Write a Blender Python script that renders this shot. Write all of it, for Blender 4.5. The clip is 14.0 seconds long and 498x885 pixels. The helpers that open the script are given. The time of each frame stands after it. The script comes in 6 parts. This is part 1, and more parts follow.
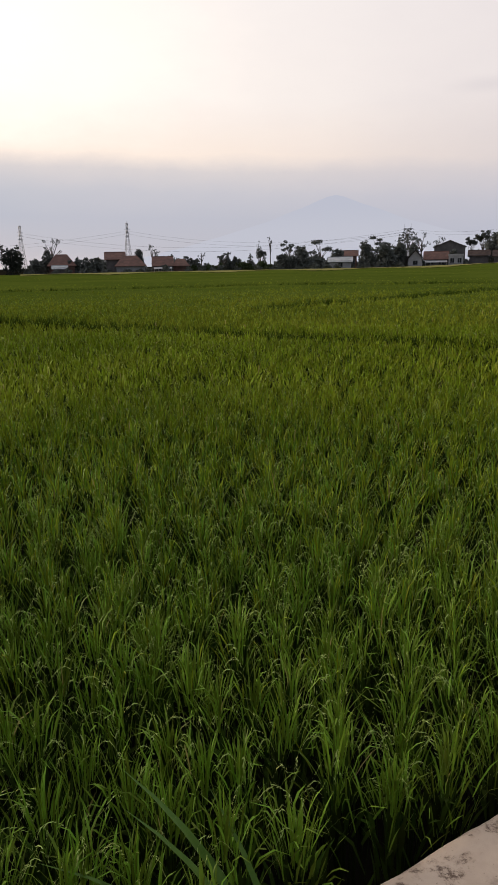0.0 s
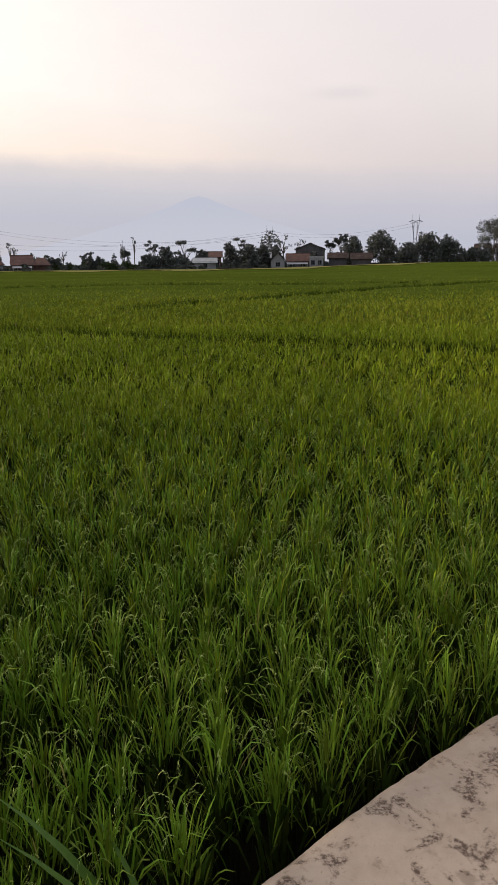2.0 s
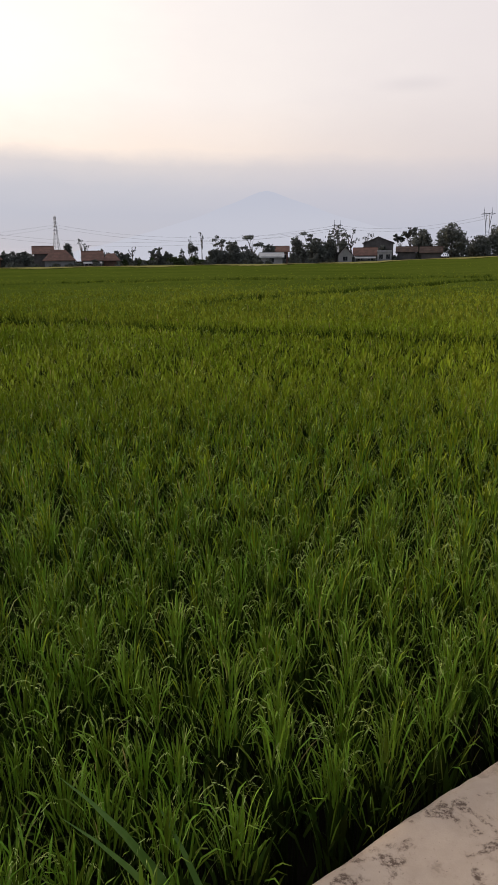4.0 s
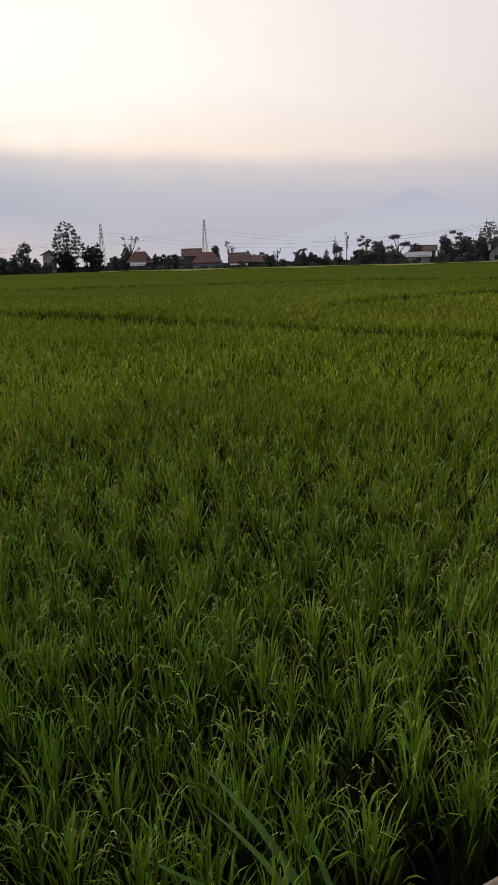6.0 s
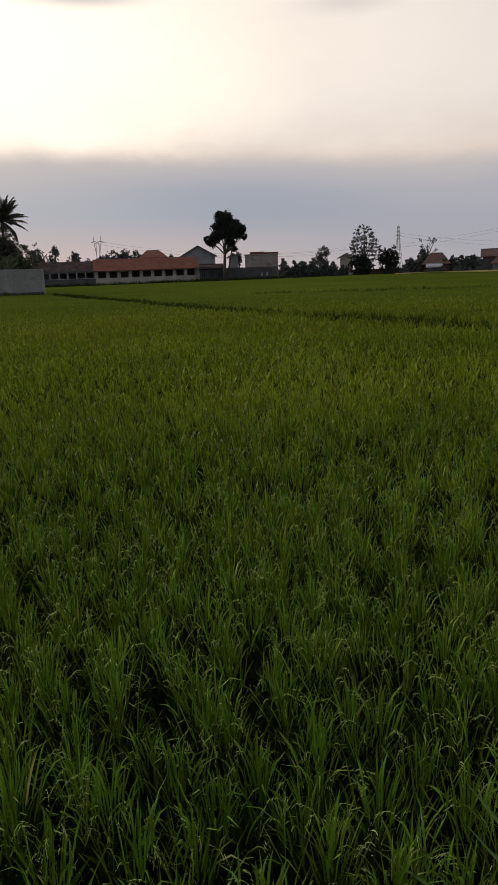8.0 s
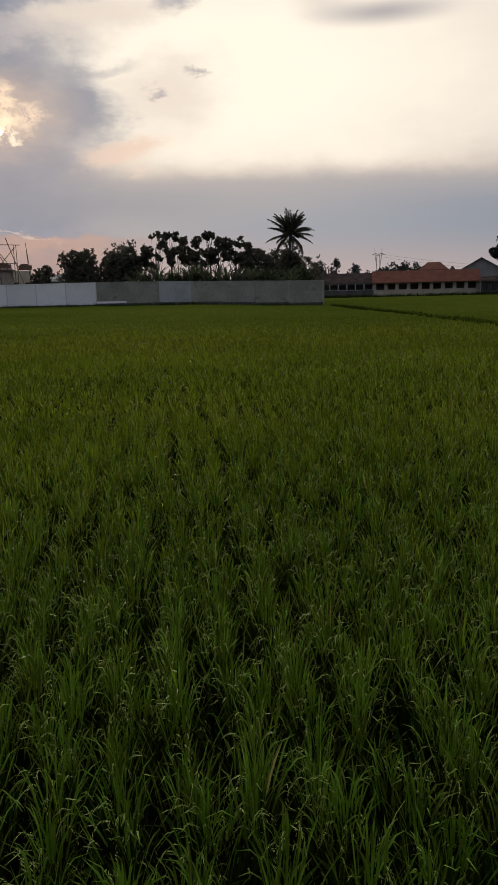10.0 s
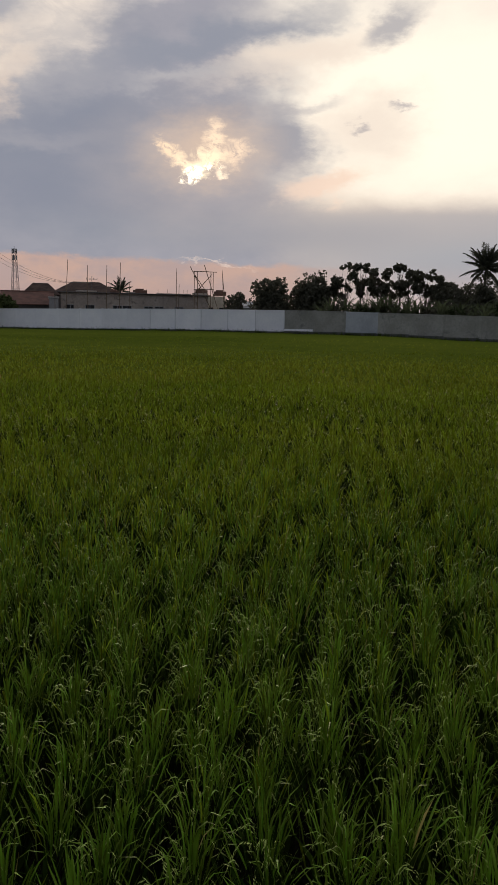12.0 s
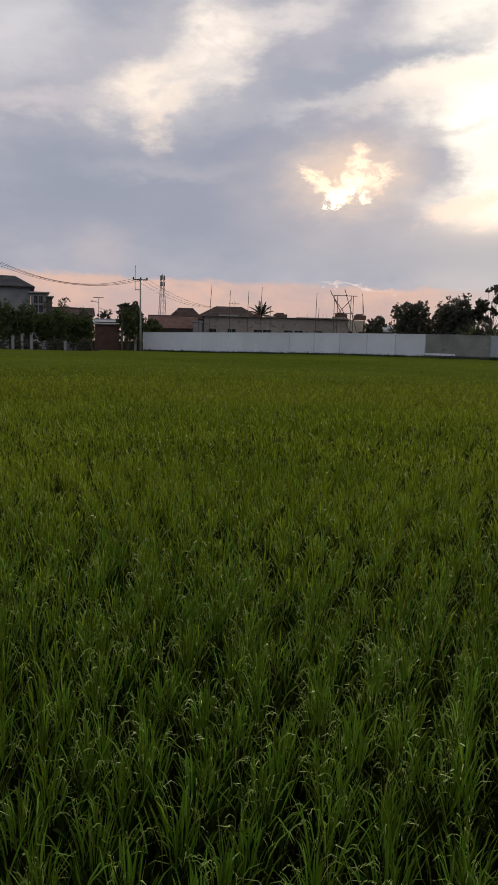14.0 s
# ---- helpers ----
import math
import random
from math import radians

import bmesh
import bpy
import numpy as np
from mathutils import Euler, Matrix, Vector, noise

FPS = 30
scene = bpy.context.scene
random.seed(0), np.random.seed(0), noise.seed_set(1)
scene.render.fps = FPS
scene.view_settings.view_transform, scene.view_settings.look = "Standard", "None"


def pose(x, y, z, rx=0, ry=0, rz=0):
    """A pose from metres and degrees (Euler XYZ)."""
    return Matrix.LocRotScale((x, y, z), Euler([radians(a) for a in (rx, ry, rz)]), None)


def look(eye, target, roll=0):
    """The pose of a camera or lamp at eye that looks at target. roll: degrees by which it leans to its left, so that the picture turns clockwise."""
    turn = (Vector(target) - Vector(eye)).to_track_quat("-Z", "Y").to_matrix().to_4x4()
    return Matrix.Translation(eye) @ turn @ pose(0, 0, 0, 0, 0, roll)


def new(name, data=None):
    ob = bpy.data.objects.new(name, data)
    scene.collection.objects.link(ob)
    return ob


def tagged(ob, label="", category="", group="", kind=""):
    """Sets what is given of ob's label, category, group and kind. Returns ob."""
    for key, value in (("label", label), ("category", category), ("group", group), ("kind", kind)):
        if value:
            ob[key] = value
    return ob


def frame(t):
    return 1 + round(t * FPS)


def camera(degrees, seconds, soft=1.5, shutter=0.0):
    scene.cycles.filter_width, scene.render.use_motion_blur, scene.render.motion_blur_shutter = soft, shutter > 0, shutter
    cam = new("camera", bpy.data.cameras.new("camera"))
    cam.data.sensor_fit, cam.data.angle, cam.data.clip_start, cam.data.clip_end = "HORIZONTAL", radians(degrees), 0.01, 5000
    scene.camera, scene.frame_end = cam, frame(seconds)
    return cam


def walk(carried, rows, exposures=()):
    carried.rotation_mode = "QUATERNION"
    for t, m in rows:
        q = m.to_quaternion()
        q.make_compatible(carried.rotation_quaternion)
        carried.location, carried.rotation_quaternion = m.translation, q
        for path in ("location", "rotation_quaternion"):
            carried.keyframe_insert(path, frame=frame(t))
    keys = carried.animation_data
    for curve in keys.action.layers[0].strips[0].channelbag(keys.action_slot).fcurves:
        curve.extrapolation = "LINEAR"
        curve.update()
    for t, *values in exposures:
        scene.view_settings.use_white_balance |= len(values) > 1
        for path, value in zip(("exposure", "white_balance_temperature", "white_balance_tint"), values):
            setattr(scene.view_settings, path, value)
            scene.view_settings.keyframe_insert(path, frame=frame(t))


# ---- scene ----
cam = camera(37.0, 14.0, soft=1.0)
EYE = 2.05
# seconds, tilt, lean, heading in degrees: a standing turn on one spot
TURN = [
    (0.0, 76.55, 1.04, -0.25), (0.2, 76.55, 1.35, -0.28), (0.4, 76.56, 1.95, -1.05), (0.5, 76.56, 2.12, -1.61), (1.0, 76.49, 1.99, -2.75), (1.5, 76.67, 1.41, -5.64),
    (2.0, 76.47, 0.48, -10.34), (2.2, 76.50, 0.48, -10.75), (4.3, 76.01, 0.85, -3.72), (4.5, 75.90, 0.93, -2.61),
    (5.0, 75.85, 1.21, -0.23), (5.5, 76.15, 1.41, 2.46), (6.0, 76.38, 1.42, 5.41), (6.5, 76.58, 1.80, 7.90),
    (7.0, 76.70, 2.42, 10.18), (7.5, 76.88, 1.15, 20.13), (8.0, 77.18, 2.06, 27.26), (8.5, 77.25, 2.03, 32.36),
    (9.0, 77.68, 1.80, 38.10), (9.2, 77.80, 1.95, 40.28), (11.3, 80.21, -1.21, 57.18), (11.5, 80.39, -1.31, 58.34),
    (12.0, 80.90, -1.20, 62.01), (12.5, 81.47, -0.81, 65.24), (13.0, 81.81, -0.67, 68.30), (13.5, 82.11, -0.62, 70.38),
    (14.0, 82.45, -1.41, 72.55),
]


def drift(t):
    """The small drift of the phone while it turns."""
    k = min(max((t - 4.3) / 5.0, 0.0), 1.0)
    return -0.05 * k, 0.035 * min(t, 1.0) - 0.02 * k, EYE - 0.02 * min(t, 1.0)


walk(cam, [(t, pose(*drift(t), rx, ry, rz)) for t, rx, ry, rz in TURN],
     exposures=[(0.0, 0.16), (1.0, 0.20), (2.2, 0.21), (4.5, 0.19), (5.0, 0.14), (7.0, 0.0), (7.5, -0.10), (8.0, -0.29), (9.2, -0.56), (11.3, -0.55), (12.5, -0.38), (13.0, -0.27), (14.0, -0.12)])

# ---------------------------------------------------------------- sky and sun
SUN_AZ, SUN_EL = -66.0, 10.8


def place(az, d):
    """East and north of the eye, from a compass angle (right of the first heading) and metres."""
    a = radians(az)
    return d * math.sin(a), d * math.cos(a)


class Nodes:
    """Short writing of node trees."""

    def __init__(self, tree):
        self.t = tree

    def node(self, kind):
        return self.t.nodes.new(kind)

    def feed(self, socket, v):
        if isinstance(v, bpy.types.NodeSocket):
            self.t.links.new(v, socket)
        elif v is not None:
            if isinstance(v, (tuple, list)) and len(v) == 3 and socket.type == "RGBA":
                v = (*v, 1.0)
            socket.default_value = v

    def math(self, op, a, b=None, c=None):
        n = self.node("ShaderNodeMath")
        n.operation = op
        for s, v in zip(n.inputs, (a, b, c)):
            self.feed(s, v)
        return n.outputs[0]

    def noise(self, vec, scale, detail=4.0, rough=0.55, distortion=0.0):
        n = self.node("ShaderNodeTexNoise")
        self.feed(n.inputs["Vector"], vec)
        for k, v in (("Scale", scale), ("Detail", detail), ("Roughness", rough), ("Distortion", distortion)):
            self.feed(n.inputs[k], v)
        return n.outputs["Fac"]

    def step(self, v, lo, hi, a=0.0, b=1.0):
        n = self.node("ShaderNodeMapRange")
        n.interpolation_type = "SMOOTHSTEP"
        for s, x in zip(n.inputs, (v, lo, hi, a, b)):
            self.feed(s, x)
        return n.outputs[0]

    def mix(self, fac, a, b, blend="MIX"):
        n = self.node("ShaderNodeMix")
        n.data_type, n.blend_type = "RGBA", blend
        self.feed(n.inputs[0], fac)
        self.feed(n.inputs[6], a)
        self.feed(n.inputs[7], b)
        return n.outputs[2]

    def ramp(self, fac, stops):
        n = self.node("ShaderNodeValToRGB")
        e = n.color_ramp.elements
        while len(e) < len(stops):
            e.new(0.5)
        for el, (p, c) in zip(e, stops):
            el.position, el.color = p, (*c, 1.0)
        self.feed(n.inputs[0], fac)
        return n.outputs[0]


world = bpy.data.worlds.new("evening_sky")
scene.world = world
world.use_nodes = True
world.node_tree.nodes.clear()
N = Nodes(world.node_tree)
coord = N.node("ShaderNodeTexCoord").outputs["Generated"]
sep = N.node("ShaderNodeSeparateXYZ")
N.feed(sep.inputs[0], coord)
el0 = N.math("MULTIPLY", N.math("ARCSINE", sep.outputs[2]), 57.29578)
az0 = N.math("MULTIPLY", N.math("ARCTAN2", sep.outputs[0], sep.outputs[1]), 57.29578)
stretch = N.node("ShaderNodeVectorMath")
stretch.operation = "MULTIPLY"
N.feed(stretch.inputs[0], coord)
stretch.inputs[1].default_value = (1.0, 1.0, 2.2)
flow = stretch.outputs[0]
w1 = N.math("SUBTRACT", N.noise(flow, 7.0, 7.0, 0.62), 0.5)
shift = N.node("ShaderNodeVectorMath")
shift.operation = "ADD"
N.feed(shift.inputs[0], flow)
shift.inputs[1].default_value = (3.1, 1.7, 5.3)
w2 = N.math("SUBTRACT", N.noise(shift.outputs[0], 9.0, 7.0, 0.62), 0.5)
az = N.math("MULTIPLY_ADD", w1, 9.0, az0)
el = N.math("MULTIPLY_ADD", w2, 5.5, el0)
el_low = N.math("ADD", N.math("MULTIPLY_ADD", w2, 1.3, el0), N.math("MULTIPLY_ADD", N.math("MAXIMUM", az0, -42.0), 0.03, 0.75))
w3 = N.math("SUBTRACT", N.noise(flow, 26.0, 6.0, 0.65), 0.5)
w4 = N.math("SUBTRACT", N.noise(shift.outputs[0], 30.0, 6.0, 0.65), 0.5)
az_near = N.math("MULTIPLY_ADD", w3, 3.2, az0)
el_near = N.math("MULTIPLY_ADD", w4, 2.6, el0)

nishita = N.node("ShaderNodeTexSky")
nishita.sky_type, nishita.sun_disc = "NISHITA", False
nishita.sun_elevation, nishita.sun_rotation = radians(SUN_EL), radians(SUN_AZ)
clear = N.node("ShaderNodeVectorMath")
clear.operation = "SCALE"
N.feed(clear.inputs[0], nishita.outputs[0])
clear.inputs[3].default_value = 0.06
# a bright veil over a flat bank of haze
veil = N.ramp(N.math("DIVIDE", el_low, 60.0), [
    (0.0, (0.58, 0.54, 0.575)), (0.03, (0.50, 0.495, 0.565)), (0.065, (0.488, 0.492, 0.575)), (0.095, (0.56, 0.545, 0.60)), (0.122, (0.69, 0.63, 0.63)), (0.140, (0.97, 0.82, 0.72)), (0.2, (0.99, 0.90, 0.84)),
    (0.45, (0.95, 0.895, 0.875)), (1.0, (0.60, 0.60, 0.64))])
sky = N.mix(0.9, clear.outputs[0], veil)
east = N.ramp(N.math("DIVIDE", el_low, 60.0), [
    (0.0, (0.465, 0.465, 0.525)), (0.05, (0.445, 0.455, 0.535)), (0.09, (0.495, 0.485, 0.545)), (0.14, (0.635, 0.575, 0.575)), (0.22, (0.72, 0.66, 0.66)), (0.5, (0.76, 0.71, 0.725)), (1.0, (0.60, 0.60, 0.64))])
sky = N.mix(N.step(az, -8.0, 26.0), sky, east)
# the sky away from the sunset is a dull blue grey
dusk = N.math("MAXIMUM", N.step(az0, 38.0, 95.0), N.step(az0, -115.0, -160.0))
sky = N.mix(dusk, sky, N.ramp(N.math("DIVIDE", el0, 90.0), [(0.0, (0.27, 0.295, 0.37)), (0.4, (0.42, 0.45, 0.53)), (1.0, (0.60, 0.60, 0.64))]))


def blob(a, e, ra, re, tilt, colour, strength, soft=(1.35, 0.35), warp=1):
    """A patch of cloud or light of that half-width and half-height about a compass angle and a height, in degrees."""
    global sky
    c, s = math.cos(radians(tilt)), math.sin(radians(tilt))
    dx = N.math("SUBTRACT", (az0, az, az_near)[warp], a)
    dy = N.math("SUBTRACT", (el0, el, el_near)[warp], e)
    u = N.math("DIVIDE", N.math("ADD", N.math("MULTIPLY", dx, c), N.math("MULTIPLY", dy, s)), ra)
    v = N.math("DIVIDE", N.math("SUBTRACT", N.math("MULTIPLY", dy, c), N.math("MULTIPLY", dx, s)), re)
    r = N.math("SQRT", N.math("ADD", N.math("MULTIPLY", u, u), N.math("MULTIPLY", v, v)))
    sky = N.mix(N.math("MULTIPLY", N.step(r, *soft), strength), sky, colour)


blob(-30, 15.5, 23, 7.6, 0, (1.19, 1.06, 0.94), N.math("MULTIPLY", N.step(el_low, 7.4, 9.2), 0.9), (1.5, 0.3))
blob(-49, 14.8, 20, 8.6, 0, (1.6, 1.43, 1.19), N.step(el_low, 7.4, 9.2), (1.5, 0.3))
# warm dusk in the haze under the bright veil
blob(-29, 4.9, 13, 2.3, 0, (0.37, 0.425, 0.515), 0.6, (1.5, 0.0), 0)
blob(-47, 6.0, 11, 1.7, 0, (0.66, 0.61, 0.60), 0.5, (1.5, 0.0), 0)
blob(-42, 4.6, 12, 1.7, 0, (0.53, 0.56, 0.61), 0.6, (1.5, 0.0), 0)
blob(-44, 0.6, 24, 3.4, 0, (0.74, 0.60, 0.575), 0.85, (1.4, 0.0), 0)
# the grey cloud over the low sun
cloud = N.mix(N.step(N.math("ADD", N.math("MULTIPLY", N.noise(flow, 4.0, 5.0, 0.55), 0.7), N.math("MULTIPLY", N.noise(flow, 11.0, 6.0, 0.6), 0.3)), 0.34, 0.66), (0.380, 0.397, 0.480), (0.53, 0.515, 0.575))
edge = N.math("ADD", az, N.math("MULTIPLY", N.math("SUBTRACT", el0, 12.0), 0.1))
grey = N.math("MULTIPLY", N.step(edge, -56.0, -64.5), N.step(az0, -160.0, -120.0))
sky = N.mix(N.math("MULTIPLY", grey, N.step(el0, 60.0, 30.0)), sky, cloud)
broken = N.step(N.noise(flow, 15.0, 7.0, 0.62, 0.3), 0.36, 0.56, 0.55, 1.0)
# blue-grey bands in it
blob(-78.0, 9.8, 15.0, 3.8, 0, (0.352, 0.376, 0.465), 0.75, (1.6, 0.0))
blob(-72.0, 14.6, 10.0, 1.5, 2, (0.362, 0.386, 0.475), 0.75, (1.7, 0.1))
blob(-86.5, 12.0, 7.0, 2.2, 0, (0.345, 0.38, 0.465), 0.6, (1.6, 0.0))
blob(-66.0, 6.6, 14.0, 1.6, 0, (0.42, 0.44, 0.505), 0.55, (1.6, 0.0), 0)
blob(-58.0, 6.6, 7.0, 1.6, 0, (0.52, 0.50, 0.53), 0.4, (1.5, 0.0), 0)
# cream gaps
CREAM = (1.24, 1.06, 0.90)
blob(-59.0, 18.3, 6.6, 1.35, 13, CREAM, 0.9, (1.5, 0.1))
blob(-67.5, 16.9, 4.6, 0.55, 5, (0.70, 0.67, 0.68), 0.65, (1.7, 0.1))
blob(-53.5, 13.5, 4.0, 2.6, 0, CREAM, 0.8, (1.5, 0.2))
blob(-77.6, 19.2, 6.4, 3.6, 28, (0.74, 0.70, 0.69), 0.75, (1.6, 0.1))
blob(-75.8, 20.2, 3.0, 1.9, 32, (1.24, 1.08, 0.94), N.math("MULTIPLY", broken, 0.95), (1.8, 0.1))
blob(-80.9, 17.4, 3.0, 1.5, 12, (1.16, 0.99, 0.85), N.math("MULTIPLY", broken, 0.95), (1.8, 0.1))
blob(-79.2, 15.6, 1.0, 1.7, -10, (1.06, 0.88, 0.75), N.math("MULTIPLY", broken, 0.85), (1.7, 0.0))
blob(-70.5, 22.4, 3.6, 1.0, 20, (0.92, 0.84, 0.80), 0.75, (1.8, 0.0))
blob(-65.4, 19.3, 9.6, 1.15, 13, (0.415, 0.435, 0.515), 0.95, (1.6, 0.2))
blob(-52.0, 20.3, 2.6, 1.0, 24, (0.60, 0.575, 0.60), 0.85, (1.5, 0.2))
blob(-60.2, 14.6, 3.6, 0.7, 14, (0.60, 0.57, 0.60), 0.7, (1.6, 0.2))
blob(-59.9, 12.8, 3.2, 1.7, 0, (0.46, 0.465, 0.53), 0.95, (1.4, 0.3))
blob(-57.6, 9.7, 3.8, 1.3, 8, (1.36, 1.02, 0.80), 0.9, (1.25, 0.4))
blob(-84.0, 22.8, 3.4, 1.5, 10, (0.42, 0.445, 0.52), 0.85, (1.6, 0.1))
blob(-90, 20.6, 4, 2.6, 10, (0.80, 0.77, 0.79), 0.75, (1.7, 0.0))
blob(-88.2, 15.9, 3.6, 0.9, 3, (0.78, 0.70, 0.70), 0.6, (1.7, 0.0))
blob(-79.5, 12.3, 6, 0.7, 2, (0.56, 0.54, 0.585), 0.5, (1.7, 0.0))
blob(-83.8, 6.4, 2.2, 1.5, 0, (0.64, 0.55, 0.56), 0.45, (1.7, 0.0), 2)
# rose strip of clear sky under the cloud's base
rose = N.math("MULTIPLY", N.step(N.math("ADD", N.math("MULTIPLY_ADD", w3, 1.2, el0), N.math("MULTIPLY", N.math("ADD", az0, 70.0), 0.02)), 4.75, 4.25), N.step(az, -50.0, -63.0))
warm = N.mix(N.step(N.noise(flow, 9.0, 5.0, 0.6), 0.4, 0.62), (0.66, 0.49, 0.46), (0.81, 0.545, 0.45))
sky = N.mix(N.math("MULTIPLY", rose, N.step(az0, -130.0, -105.0)), sky, N.mix(N.step(el0, 0.0, 4.0), (0.64, 0.45, 0.41), warm))
# the cloud is warmer round the sun
blob(-64.6, 4.45, 2.2, 0.11, -3, (1.15, 0.92, 0.79), N.step(N.noise(coord, 40.0, 4.0), 0.4, 0.6, 0.0, 0.7), (1.7, 0.1), 2)
blob(-65.2, 10.8, 8.0, 5.0, 0, (0.82, 0.69, 0.63), 0.42, (1.5, 0.0))
# the sun behind torn cloud
blob(-65.4, 12.2, 3.9, 2.3, 6, (1.0, 0.76, 0.60), 0.9, (1.7, 0.1), 2)
torn = N.step(N.noise(coord, 58.0, 7.0, 0.7, 0.8), 0.35, 0.53)
for a, e, ra, re, tilt, c in ((-68.2, 12.1, 1.0, 0.7, -35, (1.4, 1.04, 0.72)), (-67.2, 11.4, 1.0, 0.65, -20, (1.55, 1.18, 0.82)), (-64.8, 13.0, 0.85, 1.1, 0, (1.4, 1.06, 0.76)), (-64.2, 10.8, 0.6, 0.3, 0, (1.5, 1.2, 0.9)),
                              (-63.3, 12.1, 1.2, 0.85, 25, (1.3, 0.98, 0.72)), (-65.2, 11.7, 1.5, 0.75, 8, (1.6, 1.25, 0.86)), (-66.2, 10.9, 1.1, 0.55, 0, (1.7, 1.42, 0.98))):
    blob(a, e, ra * 0.95, re * 0.95, tilt, tuple(1.12 * k for k in c), torn, (1.4, 0.3), 2)
blob(-66.5, 10.45, 0.6, 0.5, 0, (5.0, 4.4, 3.2), N.step(N.noise(coord, 90.0, 6.0, 0.7, 0.8), 0.44, 0.55), (1.5, 0.2), 2)
blob(-65.2, 10.9, 1.0, 0.5, 10, (3.0, 2.5, 1.8), N.step(N.noise(coord, 110.0, 5.0, 0.7, 0.8), 0.53, 0.60), (1.5, 0.2), 2)
for a, e, ra, re, k in ((-51.3, 15.2, 1.0, 0.34, 0.7), (-54.2, 13.8, 0.8, 0.32, 0.65), (-38.2, 18.3, 4.6, 0.75, 0.8), (-19.6, 17.5, 3.4, 0.75, 0.35),
                        (17.0, 11.5, 2.4, 0.5, 0.3), (-42.3, 19.6, 2.2, 1.6, 0.35)):
    blob(a, e, ra, re, 0, (0.55, 0.51, 0.54), k, (1.5, 0.0), 2 if re < 0.4 else 0)
background = N.node("ShaderNodeBackground")
N.feed(background.inputs[0], sky)
background.inputs[1].default_value = 1.0
N.t.links.new(background.outputs[0], N.node("ShaderNodeOutputWorld").inputs[0])

sun = new("sun", bpy.data.lights.new("sun", "SUN"))
sun.data.energy, sun.data.angle, sun.data.color = 3.0, radians(30.0), (1.0, 0.82, 0.6)
sx, sy = place(SUN_AZ, 1.0)
sun.matrix_world = look((sx * 300, sy * 300, 300 * math.tan(radians(SUN_EL))), (0, 0, 0))


# ---------------------------------------------------------------- materials
def surface(name, low, high, scale=3.0, rough=0.85, bump=0.0, bump_scale=40.0, metal=0.0, island=0.0, fleck=None, translucent=0.0, each=0.0, gloss=0.3):
    """A material whose colour wanders between two tones at two scales; island / each: how far single islands or objects differ."""
    m = bpy.data.materials.new(name)
    m.use_nodes = True
    m.node_tree.nodes.clear()
    k = Nodes(m.node_tree)
    at = k.node("ShaderNodeTexCoord").outputs["Object"]
    big, small = k.noise(at, scale, 5.0), k.noise(at, scale * 9.0, 4.0, 0.65)
    f = k.math("ADD", k.math("MULTIPLY", big, 0.65), k.math("MULTIPLY", small, 0.35))
    col = k.mix(k.step(f, 0.36, 0.64), low, high)
    if fleck:
        colour, size, lo, hi = fleck
        patch = k.math("MULTIPLY", k.step(k.noise(at, size, 7.0, 0.7, 0.4), lo, hi), k.step(k.noise(at, size * 0.3, 3.0), 0.38, 0.56, 0.15, 1.0))
        col = k.mix(patch, col, colour)
    if island or each:
        src = k.node("ShaderNodeNewGeometry").outputs["Random Per Island"] if island else k.node("ShaderNodeObjectInfo").outputs["Random"]
        amount = island or each
        hsv = k.node("ShaderNodeHueSaturation")
        k.feed(hsv.inputs["Hue"], k.math("MULTIPLY_ADD", src, 0.035 * amount, 0.5 - 0.012 * amount))
        k.feed(hsv.inputs["Value"], k.math("MULTIPLY_ADD", src, 0.9 * amount, 1.0 - 0.45 * amount))
        k.feed(hsv.inputs["Color"], col)
        col = hsv.outputs[0]
    p = k.node("ShaderNodeBsdfPrincipled")
    k.feed(p.inputs["Base Color"], col)
    p.inputs["Roughness"].default_value, p.inputs["Metallic"].default_value = rough, metal
    p.inputs["Specular IOR Level"].default_value = gloss
    if bump:
        b = k.node("ShaderNodeBump")
        b.inputs["Strength"].default_value, b.inputs["Distance"].default_value = bump, 0.02
        k.feed(b.inputs["Height"], k.noise(at, bump_scale, 6.0, 0.65))
        k.feed(p.inputs["Normal"], b.outputs[0])
    out = p.outputs[0]
    if translucent:
        tr = k.node("ShaderNodeBsdfTranslucent")
        k.feed(tr.inputs[0], col)
        mx = k.node("ShaderNodeMixShader")
        mx.inputs[0].default_value = translucent
        k.t.links.new(p.outputs[0], mx.inputs[1])
        k.t.links.new(tr.outputs[0], mx.inputs[2])
        out = mx.outputs[0]
    k.t.links.new(out, k.node("ShaderNodeOutputMaterial").inputs[0])
    return m


